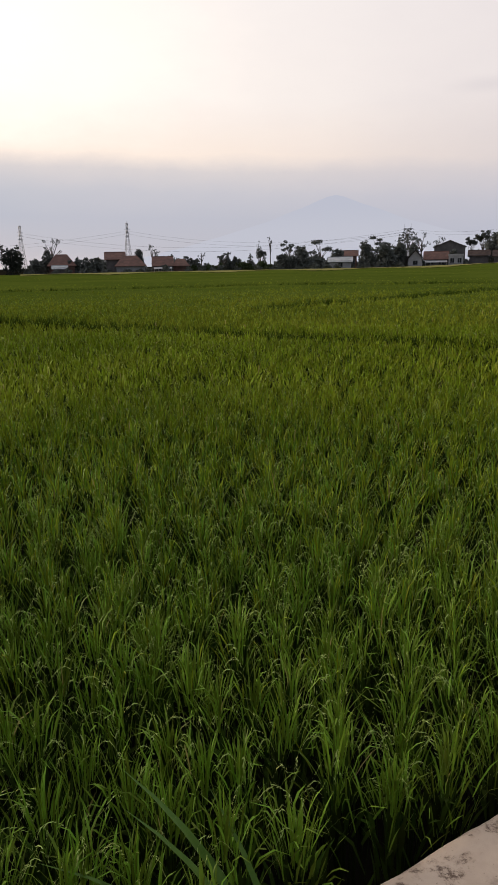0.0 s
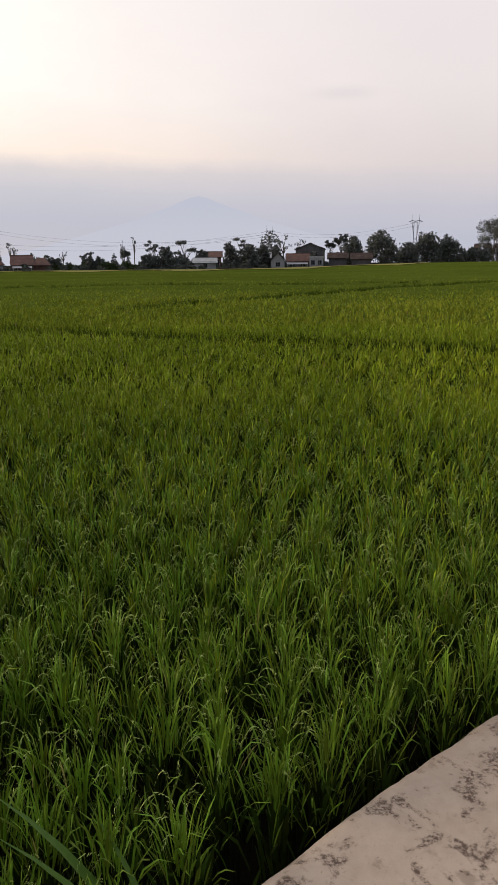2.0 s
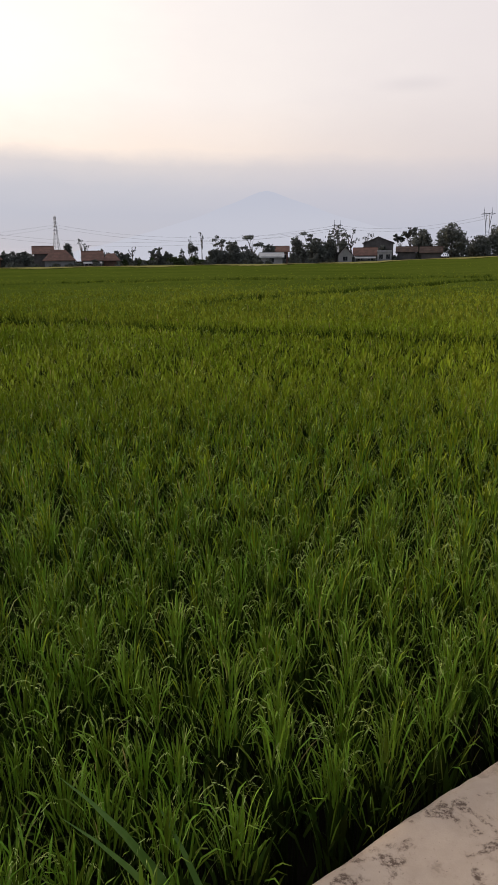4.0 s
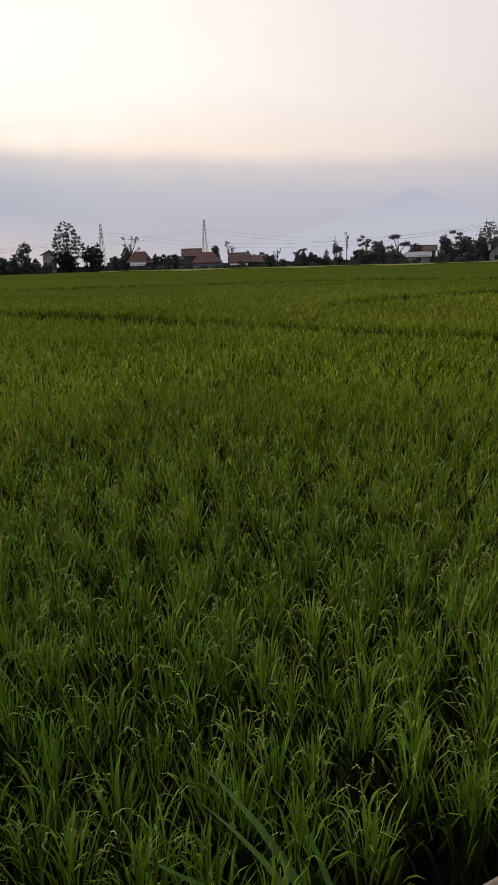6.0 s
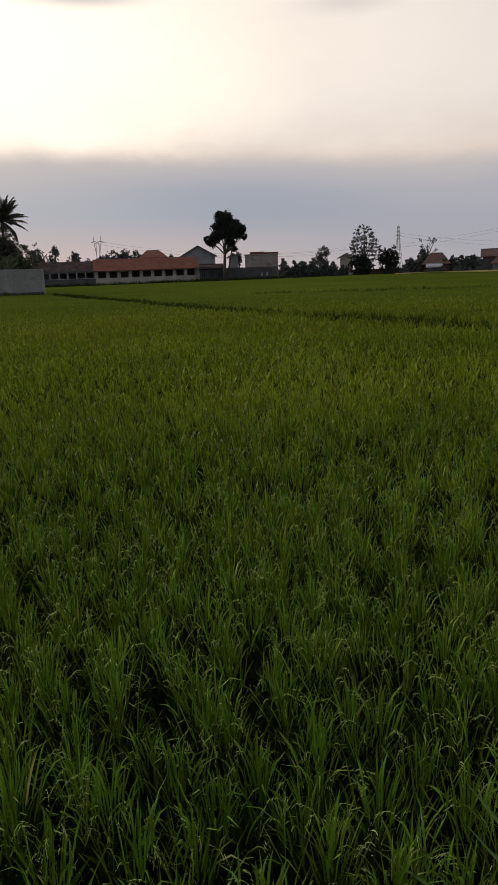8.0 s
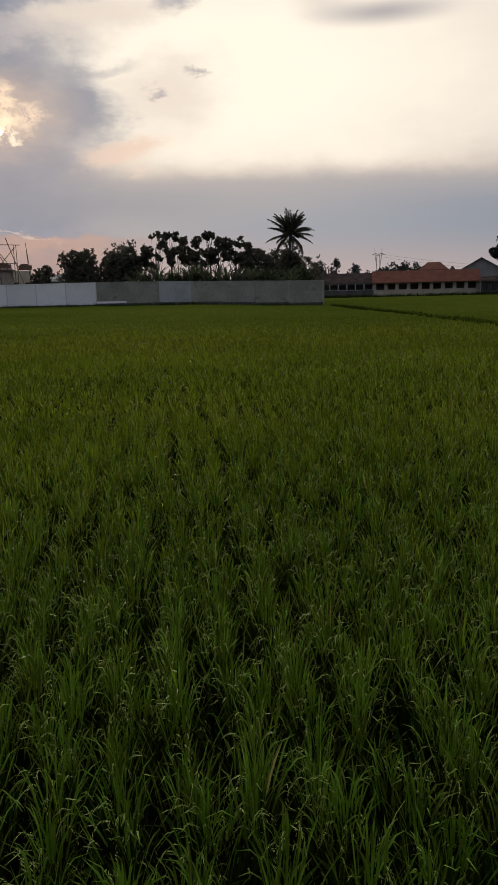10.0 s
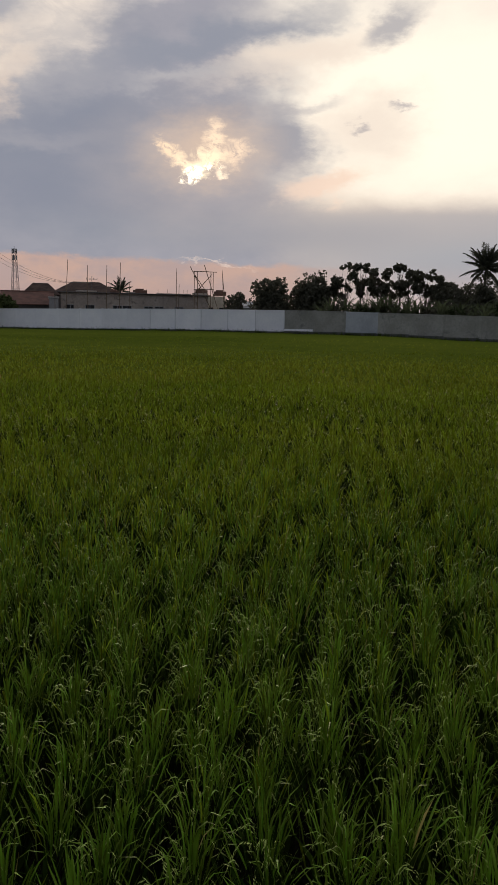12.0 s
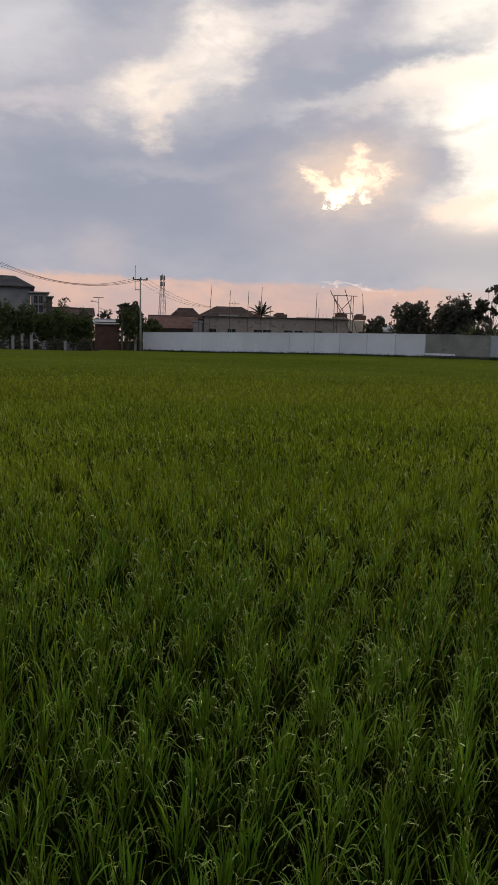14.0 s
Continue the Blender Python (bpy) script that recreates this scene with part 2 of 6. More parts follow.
MAT = {
    # Mud tone lowered further so shaded gaps between hills turn black.
    "mud": surface("wet_mud_shaded", (0.009, 0.008, 0.006), (0.017, 0.015, 0.010), 0.8, 1.0, 0.6, 9.0, gloss=0.0),
    # Yellowing tips, with the low-angle light on them put into the colour.
    "blade_mid": surface("rice_blade_ripening_lit", (0.162, 0.208, 0.008), (0.258, 0.298, 0.016), 0.35, 0.6, island=1.0, translucent=0.05, gloss=0.08),
    "blade": surface("rice_blade", (0.086, 0.150, 0.009), (0.154, 0.225, 0.019), 0.35, 0.5, island=1.0, translucent=0.05, gloss=0.14),
    # Lower leaves: the canopy's shade is put into their base colour.
    "under_leaf_shaded": surface("lower_rice_leaf_shaded", (0.022, 0.040, 0.005), (0.040, 0.060, 0.008), 0.35, 0.7, island=1.0, gloss=0.03),
    "panicle": surface("rice_panicle", (0.28, 0.36, 0.09), (0.40, 0.47, 0.15), 2.0, 0.7, island=0.6, translucent=0.2, gloss=0.1),
    # Sheaths near black, shade of the leaves above included in the tone.
    "sheath_shaded": surface("leaf_sheath_shaded", (0.014, 0.022, 0.005), (0.024, 0.034, 0.007), 0.8, 0.9, island=0.6, gloss=0.05),
    "straw": surface("dry_leaf", (0.24, 0.19, 0.06), (0.32, 0.27, 0.09), 2.0, 0.7, island=0.5, translucent=0.25),
    # Underlayer green: darkened for self-shaded gaps, blued slightly for haze.
    "canopy": surface("rice_canopy_shaded", (0.060, 0.084, 0.011), (0.088, 0.112, 0.016), 0.05, 1.0, 1.0, 5.0, gloss=0.0, fleck=((0.035, 0.062, 0.003), 1.6, 0.52, 0.68)),
    "canopy_ripe": surface("ripening_canopy", (0.19, 0.18, 0.06), (0.26, 0.235, 0.085), 0.05, 1.0, 1.0, 5.0, gloss=0.0),
    # Distant blades: haze mixed into the green as extra blue.
    "blade_far_haze": surface("rice_blade_far_hazed", (0.164, 0.197, 0.017), (0.248, 0.270, 0.028), 0.05, 0.9, island=0.7, translucent=0.08, gloss=0.0),
    "bund": surface("bund_earth", (0.030, 0.052, 0.006), (0.054, 0.080, 0.009), 1.0, 1.0, 0.8, 12.0, gloss=0.0),
    # Leaf tone lifted and greyed: haze and flare sit in the colour.
    "leaf": surface("tree_leaf_hazed", (0.098, 0.098, 0.074), (0.138, 0.134, 0.10), 0.25, 0.95, island=0.5, translucent=0.35, gloss=0.0),
    # Far trees get a paler, greyer copy as painted haze.
    "leaf_far_haze": surface("tree_leaf_far_hazed", (0.105, 0.112, 0.102), (0.150, 0.156, 0.142), 0.25, 0.95, island=0.5, translucent=0.08, gloss=0.0),
    "leaf_light": surface("pale_leaf", (0.05, 0.065, 0.03), (0.085, 0.10, 0.048), 0.4, 0.9, island=0.6, gloss=0.0, translucent=0.15),
    "bark": surface("bark", (0.06, 0.05, 0.04), (0.13, 0.11, 0.09), 2.0, 0.9, 0.5, 20.0),
    "white_wall": surface("whitewashed_render", (0.76, 0.765, 0.81), (0.84, 0.84, 0.87), 0.5, 0.85, 0.15, 30.0, each=0.12),
    "grey_wall": surface("raw_render", (0.235, 0.232, 0.207), (0.33, 0.322, 0.295), 0.6, 0.9, 0.3, 25.0, each=0.25, fleck=((0.19, 0.19, 0.175), 1.2, 0.5, 0.66)),
    "pale_bay": surface("limewashed_render", (0.33, 0.35, 0.375), (0.43, 0.45, 0.475), 0.5, 0.9, 0.3, 25.0),
    "joint": surface("bare_column", (0.52, 0.52, 0.56), (0.64, 0.64, 0.68), 1.0, 0.9, 0.2, 25.0),
    "footing": surface("stone_footing", (0.07, 0.07, 0.07), (0.13, 0.13, 0.12), 1.5, 0.9, 0.8, 8.0),
}


def screed():
    """Worn pinkish cement: crusty dark patches of old algae, stains and fine pits."""
    m = bpy.data.materials.new("worn_screed")
    m.use_nodes = True
    m.node_tree.nodes.clear()
    k = Nodes(m.node_tree)
    at = k.node("ShaderNodeTexCoord").outputs["Object"]
    f = k.math("ADD", k.math("MULTIPLY", k.noise(at, 1.3, 5.0), 0.6), k.math("MULTIPLY", k.noise(at, 14.0, 5.0, 0.65), 0.4))
    col = k.mix(k.step(f, 0.36, 0.64), (0.375, 0.292, 0.228), (0.460, 0.365, 0.290))
    grain = k.noise(at, 75.0, 6.0, 0.75)
    area = k.noise(at, 7.5, 6.0, 0.68, 0.3)
    crust = k.math("MULTIPLY", k.step(area, 0.52, 0.60), k.step(grain, 0.42, 0.58, 0.1, 1.0))
    stain = k.math("MULTIPLY", k.step(k.noise(at, 9.0, 6.0, 0.7), 0.56, 0.66), 0.35)
    pits = k.math("MULTIPLY", k.step(k.noise(at, 120.0, 3.0, 0.6), 0.66, 0.72), 0.5)
    dark = k.math("MAXIMUM", k.math("MAXIMUM", crust, stain), pits)
    col = k.mix(dark, col, (0.105, 0.070, 0.052))
    p = k.node("ShaderNodeBsdfPrincipled")
    k.feed(p.inputs["Base Color"], col)
    p.inputs["Roughness"].default_value, p.inputs["Specular IOR Level"].default_value = 0.85, 0.25
    b = k.node("ShaderNodeBump")
    b.inputs["Strength"].default_value, b.inputs["Distance"].default_value = 0.4, 0.006
    k.feed(b.inputs["Height"], k.math("SUBTRACT", grain, k.math("MULTIPLY", dark, 0.6)))
    k.feed(p.inputs["Normal"], b.outputs[0])
    k.t.links.new(p.outputs[0], k.node("ShaderNodeOutputMaterial").inputs[0])
    return m


MAT["concrete"] = screed()


# ---------------------------------------------------------------- mesh helpers
class Shape:
    """Collects corners and faces of one mesh."""

    def __init__(self):
        self.v, self.f, self.m = [], [], []

    def add(self, verts, faces, slot=0):
        n = len(self.v)
        self.v += [tuple(p) for p in verts]
        self.f += [tuple(n + i for i in q) for q in faces]
        self.m += [slot] * len(faces)
        return self

    def box(self, x0, x1, y0, y1, z0, z1, slot=0, bevel=0.0):
        if not bevel:
            v = [(x, y, z) for z in (z0, z1) for x, y in ((x0, y0), (x1, y0), (x1, y1), (x0, y1))]
            return self.add(v, [(3, 2, 1, 0), (4, 5, 6, 7), (0, 1, 5, 4), (1, 2, 6, 5), (2, 3, 7, 6), (3, 0, 4, 7)], slot)
        b = bevel
        rings = [(z0, b), (z0 + b, 0), (z1 - b, 0), (z1, b)]
        v = []
        for z, i in rings:
            v += [(x0 + i + b, y0 + i, z), (x1 - i - b, y0 + i, z), (x1 - i, y0 + i + b, z), (x1 - i, y1 - i - b, z),
                  (x1 - i - b, y1 - i, z), (x0 + i + b, y1 - i, z), (x0 + i, y1 - i - b, z), (x0 + i, y0 + i + b, z)]
        f = [tuple(range(7, -1, -1)), tuple(range(24, 32))]
        f += [(r * 8 + k, r * 8 + (k + 1) % 8, r * 8 + 8 + (k + 1) % 8, r * 8 + 8 + k) for r in range(3) for k in range(8)]
        return self.add(v, f, slot)

    def tube(self, pts, radii, sides=6, slot=0):
        pts = [Vector(p) for p in pts]
        v, n = [], len(pts)
        for i, p in enumerate(pts):
            d = (pts[min(i + 1, n - 1)] - pts[max(i - 1, 0)]).normalized()
            a = d.orthogonal().normalized() if abs(d.z) > 0.95 else d.cross(Vector((0, 0, 1))).normalized()
            b = d.cross(a)
            v += [p + radii[i] * (math.cos(6.28319 * k / sides) * a + math.sin(6.28319 * k / sides) * b) for k in range(sides)]
        f = [(i * sides + k, i * sides + (k + 1) % sides, (i + 1) * sides + (k + 1) % sides, (i + 1) * sides + k) for i in range(n - 1) for k in range(sides)]
        f += [tuple(range(sides - 1, -1, -1)), tuple(range((n - 1) * sides, n * sides))]
        return self.add(v, f, slot)

    def object(self, name, mats, parent=None, smooth=False):
        me = bpy.data.meshes.new(name)
        me.from_pydata(self.v, [], self.f)
        for m in mats if isinstance(mats, (list, tuple)) else [mats]:
            me.materials.append(m)
        me.polygons.foreach_set("material_index", self.m)
        if smooth:
            me.polygons.foreach_set("use_smooth", [True] * len(self.f))
        me.update()
        ob = new(name, me)
        ob.parent = parent
        return ob


def part(name, shape, mat, parent, label="", smooth=False):
    return tagged(shape.object(name, mat, parent, smooth), label)


def thing(name, m, label, category, group="", kind=""):
    ob = new(name)
    ob.empty_display_size = 0.3
    ob.matrix_world = m
    return tagged(ob, label, category, group, kind)


def tri_mesh(name, co, tris, mats, slots=None):
    """One mesh object from arrays of corners and triangles."""
    me = bpy.data.meshes.new(name)
    me.vertices.add(len(co))
    me.vertices.foreach_set("co", np.ascontiguousarray(co, dtype=np.float32).ravel())
    me.loops.add(3 * len(tris))
    me.loops.foreach_set("vertex_index", np.ascontiguousarray(tris, dtype=np.int32).ravel())
    me.polygons.add(len(tris))
    me.polygons.foreach_set("loop_start", np.arange(0, 3 * len(tris), 3, dtype=np.int32))
    for m in mats:
        me.materials.append(m)
    if slots is not None:
        me.polygons.foreach_set("material_index", np.ascontiguousarray(slots, dtype=np.int32))
    me.update(calc_edges=True)
    return new(name, me)


def smooth01(x, lo, hi):
    t = np.clip((np.asarray(x, float) - lo) / (hi - lo), 0, 1)
    return t * t * (3 - 2 * t)


# ---------------------------------------------------------------- lie of the land
WALL_A, WALL_B = np.array([-53.3, 58.35]), np.array([-107.5, 17.9])


def rise(x, y):
    """The land climbs a little far off to the north-east."""
    r, a = np.hypot(x, y), np.degrees(np.arctan2(x, y))
    swell = 0.32 * smooth01(-a, 43, 53) * (1 - smooth01(-a, 64, 80)) * smooth01(r, 35, 85) * (1 - smooth01(r, 100, 125))
    return 1.3 * smooth01(a, 8, 28) * smooth01(r, 50, 200) * (1 - smooth01(a, 60, 100)) + swell


def rim(a):
    """How far the rice reaches at each compass angle."""
    a = np.asarray(a, float)
    far = np.interp(a, [-180, -84, -83.9, -81, -42.45, -42.39, -30, -24, -18, 0, 15, 20, 29, 60, 180], [96, 96, 108, 107, 79, 158, 160, 168, 186, 188, 188, 196, 235, 240, 240])
    s, c = np.sin(np.radians(a)), np.cos(np.radians(a))
    d = WALL_B - WALL_A
    den = s * d[1] - c * d[0]
    wall = np.where(np.abs(den) > 1e-6, (WALL_A[0] * d[1] - WALL_A[1] * d[0]) / np.where(np.abs(den) > 1e-6, den, 1), 1e9)
    return np.where((a > -80.6) & (a < -42.4), wall - 0.7, far)


BUNDS = [
    [(7.0, 9.2), (3.9, 11.7), (0.9, 13.9), (-1.2, 15.7), (-6.5, 19.8), (-14.5, 25.5), (-24.2, 33.9), (-50.0, 56.0)],
    [(0.4, 23.6), (4.4, 27.3), (10.6, 33.6), (14.0, 37.5), (24.0, 46.0), (60.0, 75.0)],
    [(-22.0, 43.0), (-13.0, 45.5), (0.0, 49.0), (5.0, 50.0), (8.4, 47.5), (12.5, 46.0), (20.0, 46.5)],
    [(-75.0, 110.0), (-20.0, 118.0), (30.0, 120.0), (95.0, 128.0)],
]


def bund_distance(x, y):
    """Metres to the nearest bund."""
    best = np.full(np.shape(x), 1e9)
    for line in BUNDS:
        for (x0, y0), (x1, y1) in zip(line, line[1:]):
            dx, dy = x1 - x0, y1 - y0
            t = np.clip(((x - x0) * dx + (y - y0) * dy) / (dx * dx + dy * dy), 0, 1)
            best = np.minimum(best, np.hypot(x - x0 - t * dx, y - y0 - t * dy))
    return best


def polar_sheet(name, radii, angles, height, mat, keep=None):
    rr, aa = np.meshgrid(radii, np.radians(angles), indexing="ij")
    x, y = rr * np.sin(aa), rr * np.cos(aa)
    co = np.stack([x, y, height(x, y)], -1).reshape(-1, 3)
    na = len(angles)
    i, j = np.meshgrid(np.arange(len(radii) - 1), np.arange(na - 1), indexing="ij")
    q = np.stack([i * na + j, (i + 1) * na + j, (i + 1) * na + j + 1, i * na + j + 1], -1).reshape(-1, 4)
    if keep is not None:
        c = co[q].mean(1)
        q = q[keep(c[:, 0], c[:, 1])]
    tris = np.concatenate([q[:, [0, 2, 1]], q[:, [0, 3, 2]]])
    ob = tri_mesh(name, co, tris, [mat])
    ob.data.polygons.foreach_set("use_smooth", [True] * len(tris))
    return ob


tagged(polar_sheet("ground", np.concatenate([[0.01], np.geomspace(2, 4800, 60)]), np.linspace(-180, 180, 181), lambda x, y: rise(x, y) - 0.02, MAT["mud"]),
       "wet mud of flooded rice fields, darkened for shaded gaps", "ground", kind="structure")

# path of worn concrete on the bank where the camera stands
PATH_U = np.array([0.855, 0.519])
PATH_N = np.array([-0.519, 0.855])
PATH_Z = 0.68
EDGE = 1.075


def edge_wave(s):
    return 0.015 * math.sin(2.1 * s + 0.6) + 0.012 * math.sin(5.3 * s) + 0.012 * noise.noise((s * 6.0, 0.3, 0.0)) + 0.006 * noise.noise((s * 25.0, 4.3, 0.0))


def build_path():
    sh = Shape()
    stations = [-40, -25, -15, -9, -6, -4, -3] + [-2 + 0.04 * k for k in range(176)] + [6, 8, 11, 16, 25, 40]
    prof = []
    for s in stations:
        e = EDGE - 0.22 * min(max(0.0, 0.685 - s), 4.28) + 0.012 * max(0.0, s - 0.86) + edge_wave(s)
        row = [(e + 0.04, 0.0), (e + 0.015, PATH_Z - 0.09), (e, PATH_Z - 0.03), (e - 0.02, PATH_Z - 0.008), (e - 0.06, PATH_Z), (0.4, PATH_Z + 0.01), (-0.6, PATH_Z + 0.01), (-1.7, PATH_Z), (-1.74, 0.0)]
        prof.append([(*(PATH_U * s + PATH_N * n), z) for n, z in row])
    k = len(prof[0])
    v = [p for row in prof for p in row]
    f = [(i * k + j, (i + 1) * k + j, (i + 1) * k + j + 1, i * k + j + 1) for i in range(len(prof) - 1) for j in range(k - 1)]
    sh.add(v, f)
    ob = sh.object("pavement", MAT["concrete"], smooth=True)
    return tagged(ob, "worn pinkish concrete path with dark stains", "path", kind="structure")


build_path()

# ---------------------------------------------------------------- rice
rng = np.random.default_rng(7)


def canopy_height(x, y):
    r = np.hypot(x, y)
    z = 0.46 + 0.22 * smooth01(r, 10, 24) + 0.06 * smooth01(r, 22, 34) * (1 - smooth01(r, 36, 75)) 
    wob = 0.05 * np.sin(0.9 * x + 0.4 * y) * np.sin(0.7 * y - 0.3 * x) + 0.03 * np.sin(2.3 * x) * np.sin(1.9 * y + 1)
    return z + wob * smooth01(r, 14, 40) * 0.7 - 0.35 * (1 - smooth01(bund_distance(x, y), 0.15, 0.5)) * (1 - smooth01(r, 60, 120)) + rise(x, y)


# Sheet added under the leaf tops; its colour holds the gaps' shade.
tagged(polar_sheet("rice_crop", np.geomspace(9, 240, 140), np.sort(np.append(np.linspace(-112, 45, 280), -42.4)), canopy_height, MAT["canopy"],
                   lambda x, y: (np.hypot(x, y) < rim(np.degrees(np.arctan2(x, y)))) & ((bund_distance(x, y) > 0.55) | (np.hypot(x, y) > 24))),
       "dense green rice crop reaching across the paddies", "rice", kind="stuff")


def ripe(x, y):
    a, r = np.degrees(np.arctan2(x, y)), np.hypot(x, y)
    return (r < rim(a)) & (r > rim(a) - 30 + 16 * np.sin(a * 0.8)) & (a > -16.5) & (a < 26.0)


tagged(polar_sheet("ripe_rice", np.linspace(115, 200, 40), np.linspace(-17, 27, 160), lambda x, y: canopy_height(x, y) + 0.10, MAT["canopy_ripe"], ripe),
       "yellow strip of ripening rice at the far edge", "rice", kind="stuff")


def path_gap(x, y):
    """Metres from the path's edge into the field."""
    return PATH_N[0] * x + PATH_N[1] * y - EDGE + 0.22 * np.clip(0.685 - PATH_U[0] * x - PATH_U[1] * y, 0, 4.28) - 0.012 * np.clip(PATH_U[0] * x + PATH_U[1] * y - 0.86, 0, 20)


ROW_AZ = -55.0


def hills(r0, r1, along, between, a0=-108.0, a1=42.0, jitter=0.4):
    """Planting places in rows between two distances: along a row and between the rows."""
    n, m = int(r1 / along) + 2, int(r1 / between) + 2
    u, v = np.meshgrid(np.arange(-n, n + 1) * along, np.arange(-m, m + 1) * between)
    u = u + np.arange(2 * m + 1)[:, None] * 0.37 * along
    v = v + 0.02 * np.sin(u * 1.9 + v * 3.0) + 0.03 * np.sin(u * 0.6 + v)
    u, v = u.ravel(), v.ravel()
    c, s = math.cos(radians(ROW_AZ)), math.sin(radians(ROW_AZ))
    x, y = s * u + c * v, c * u - s * v
    r, a = np.hypot(x, y), np.degrees(np.arctan2(x, y))
    ok = (r > r0) & (r <= r1) & (a > a0) & (a < a1) & (path_gap(x, y) > 0.07) & (r < rim(a) - 0.3)
    x, y = x[ok], y[ok]
    x = x + rng.normal(0, jitter * along * 0.5, len(x))
    y = y + rng.normal(0, jitter * along * 0.5, len(y))
    ok = bund_distance(x, y) > 0.42 + 0.06 * np.sin(1.7 * x + y) + 0.05 * np.sin(4.1 * x - 2.3 * y)
    return x[ok], y[ok]


def strips(base, way, length, open_, bend, width, segments, side):
    """Tapered leaf strips from their collars: open_ is the angle off the plumb line at the collar, bend what is added towards the tip."""
    n = len(length)
    s = np.linspace(0.0, 1.0, segments + 1)
    ang = open_[:, None] + bend[:, None] * ((s[1:] + s[:-1]) / 2)[None, :] ** 1.9
    hop = length[:, None] / segments
    zero = np.zeros((n, 1))
    out = np.concatenate([zero, np.cumsum(np.sin(ang) * hop, 1)], 1)
    z = np.concatenate([zero, np.cumsum(np.cos(ang) * hop, 1)], 1) + base[:, 2:3]
    cx, cy = base[:, :1] + np.cos(way)[:, None] * out, base[:, 1:2] + np.sin(way)[:, None] * out
    w = width[:, None] * (np.minimum(1.0, 0.6 + 1.6 * s) * np.clip((1.0 - s) * 3.2, 0, 1) ** 0.8)[None, :]
    sx, sy = np.cos(side)[:, None] * w / 2, np.sin(side)[:, None] * w / 2
    left = np.stack([cx - sx, cy - sy, z], -1)[:, :-1]
    right = np.stack([cx + sx, cy + sy, z], -1)[:, :-1]
    tip = np.stack([cx, cy, z], -1)[:, -1:]
    k = segments
    co = np.concatenate([left, right, tip], 1)
    t = []
    for i in range(k - 1):
        t += [(i, k + i, k + i + 1), (i, k + i + 1, i + 1)]
    t.append((k - 1, 2 * k - 1, 2 * k))
    m = 2 * k + 1
    tris = (np.arange(n)[:, None, None] * m + np.array(t)[None]).reshape(-1, 3)
    return co.reshape(-1, 3), tris


class Bundle:
    def __init__(self):
        self.co, self.tr, self.sl, self.n = [], [], [], 0

    def add(self, co, tris, slot):
        self.co.append(co)
        self.tr.append(tris + self.n)
        self.sl.append(np.full(len(tris), slot))
        self.n += len(co)

    def object(self, name, mats):
        return tri_mesh(name, np.concatenate(self.co), np.concatenate(self.tr), mats, np.concatenate(self.sl))


def vigour(x, y):
    """Patches of taller and shorter plants."""
    return 1.0 + 0.02 * np.sin(0.55 * x + 0.2) * np.cos(0.48 * y) + 0.015 * np.sin(1.3 * x + 0.8 * y)


def sow(bundle, x, y, blades, segments, width, spread=0.038, top=0.86, long=0.2, upright=1.0, ripening=None, under=False):
    """Leaves of the plants that stand at x, y: each rises from its collar on a tight bunch of stalks, the outer ones lower and leaning, some arched right over."""
    n = len(x) * blades
    px, py = np.repeat(x, blades), np.repeat(y, blades)
    tall = np.repeat(np.clip(rng.normal(1.0, 0.03, len(x)), 0.93, 1.07) * vigour(x, y), blades)
    tip = np.repeat(rng.normal(0, 0.012, (len(x), 2)), blades, 0)
    away = rng.uniform(0, 2 * np.pi, n)
    off = np.abs(rng.normal(0, spread, n))
    length = long * rng.uniform(0.55, 1.35, n)
    crest = tall * top * rng.uniform(0.90, 1.02, n) - off * 0.9
    base = np.stack([px + np.cos(away) * off + tip[:, 0], py + np.sin(away) * off + tip[:, 1], np.maximum(crest - length, 0.05) + rise(px, py)], -1)
    way = away + rng.normal(0, 0.6, n)
    open_ = (np.abs(rng.normal(0.06, 0.10, n)) + off * 4.0) * upright
    bend = np.clip(rng.gamma(1.4, 0.29, n), 0, 2.6) * upright + np.where(rng.uniform(0, 1, n) < 0.2, rng.uniform(0.8, 2.0, n), 0.0)
    wide = width * rng.uniform(0.7, 1.3, n)
    co, tr = strips(base, way, length, open_, bend, wide, segments, way + np.pi / 2 + rng.normal(0, 0.7, n))
    dry = (np.arange(n) % 211) == 7
    bundle.add(co, tr, 0)
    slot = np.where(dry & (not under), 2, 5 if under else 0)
    # Share of the lightened, yellower blades grows with distance from the eye.
    if ripening:
        yellow = rng.uniform(0, 1, n) < np.repeat(smooth01(np.hypot(x, y), *ripening), blades)
        slot = np.where(yellow & ~dry, 4, slot)
    bundle.sl[-1] = np.repeat(slot, 2 * segments - 1)


def stalks(bundle, x, y, each, width, top=0.5):
    """The upright stalks under the leaves."""
    n = len(x) * each
    px, py = np.repeat(x, each), np.repeat(y, each)
    away = rng.uniform(0, 2 * np.pi, n)
    off = np.abs(rng.normal(0, 0.025, n))
    base = np.stack([px + np.cos(away) * off, py + np.sin(away) * off, rise(px, py)], -1)
    co, tr = strips(base, away, top * rng.uniform(0.8, 1.2, n), 0.03 + off, 0 * off, np.full(n, width), 1, rng.uniform(0, 2 * np.pi, n))
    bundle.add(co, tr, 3)


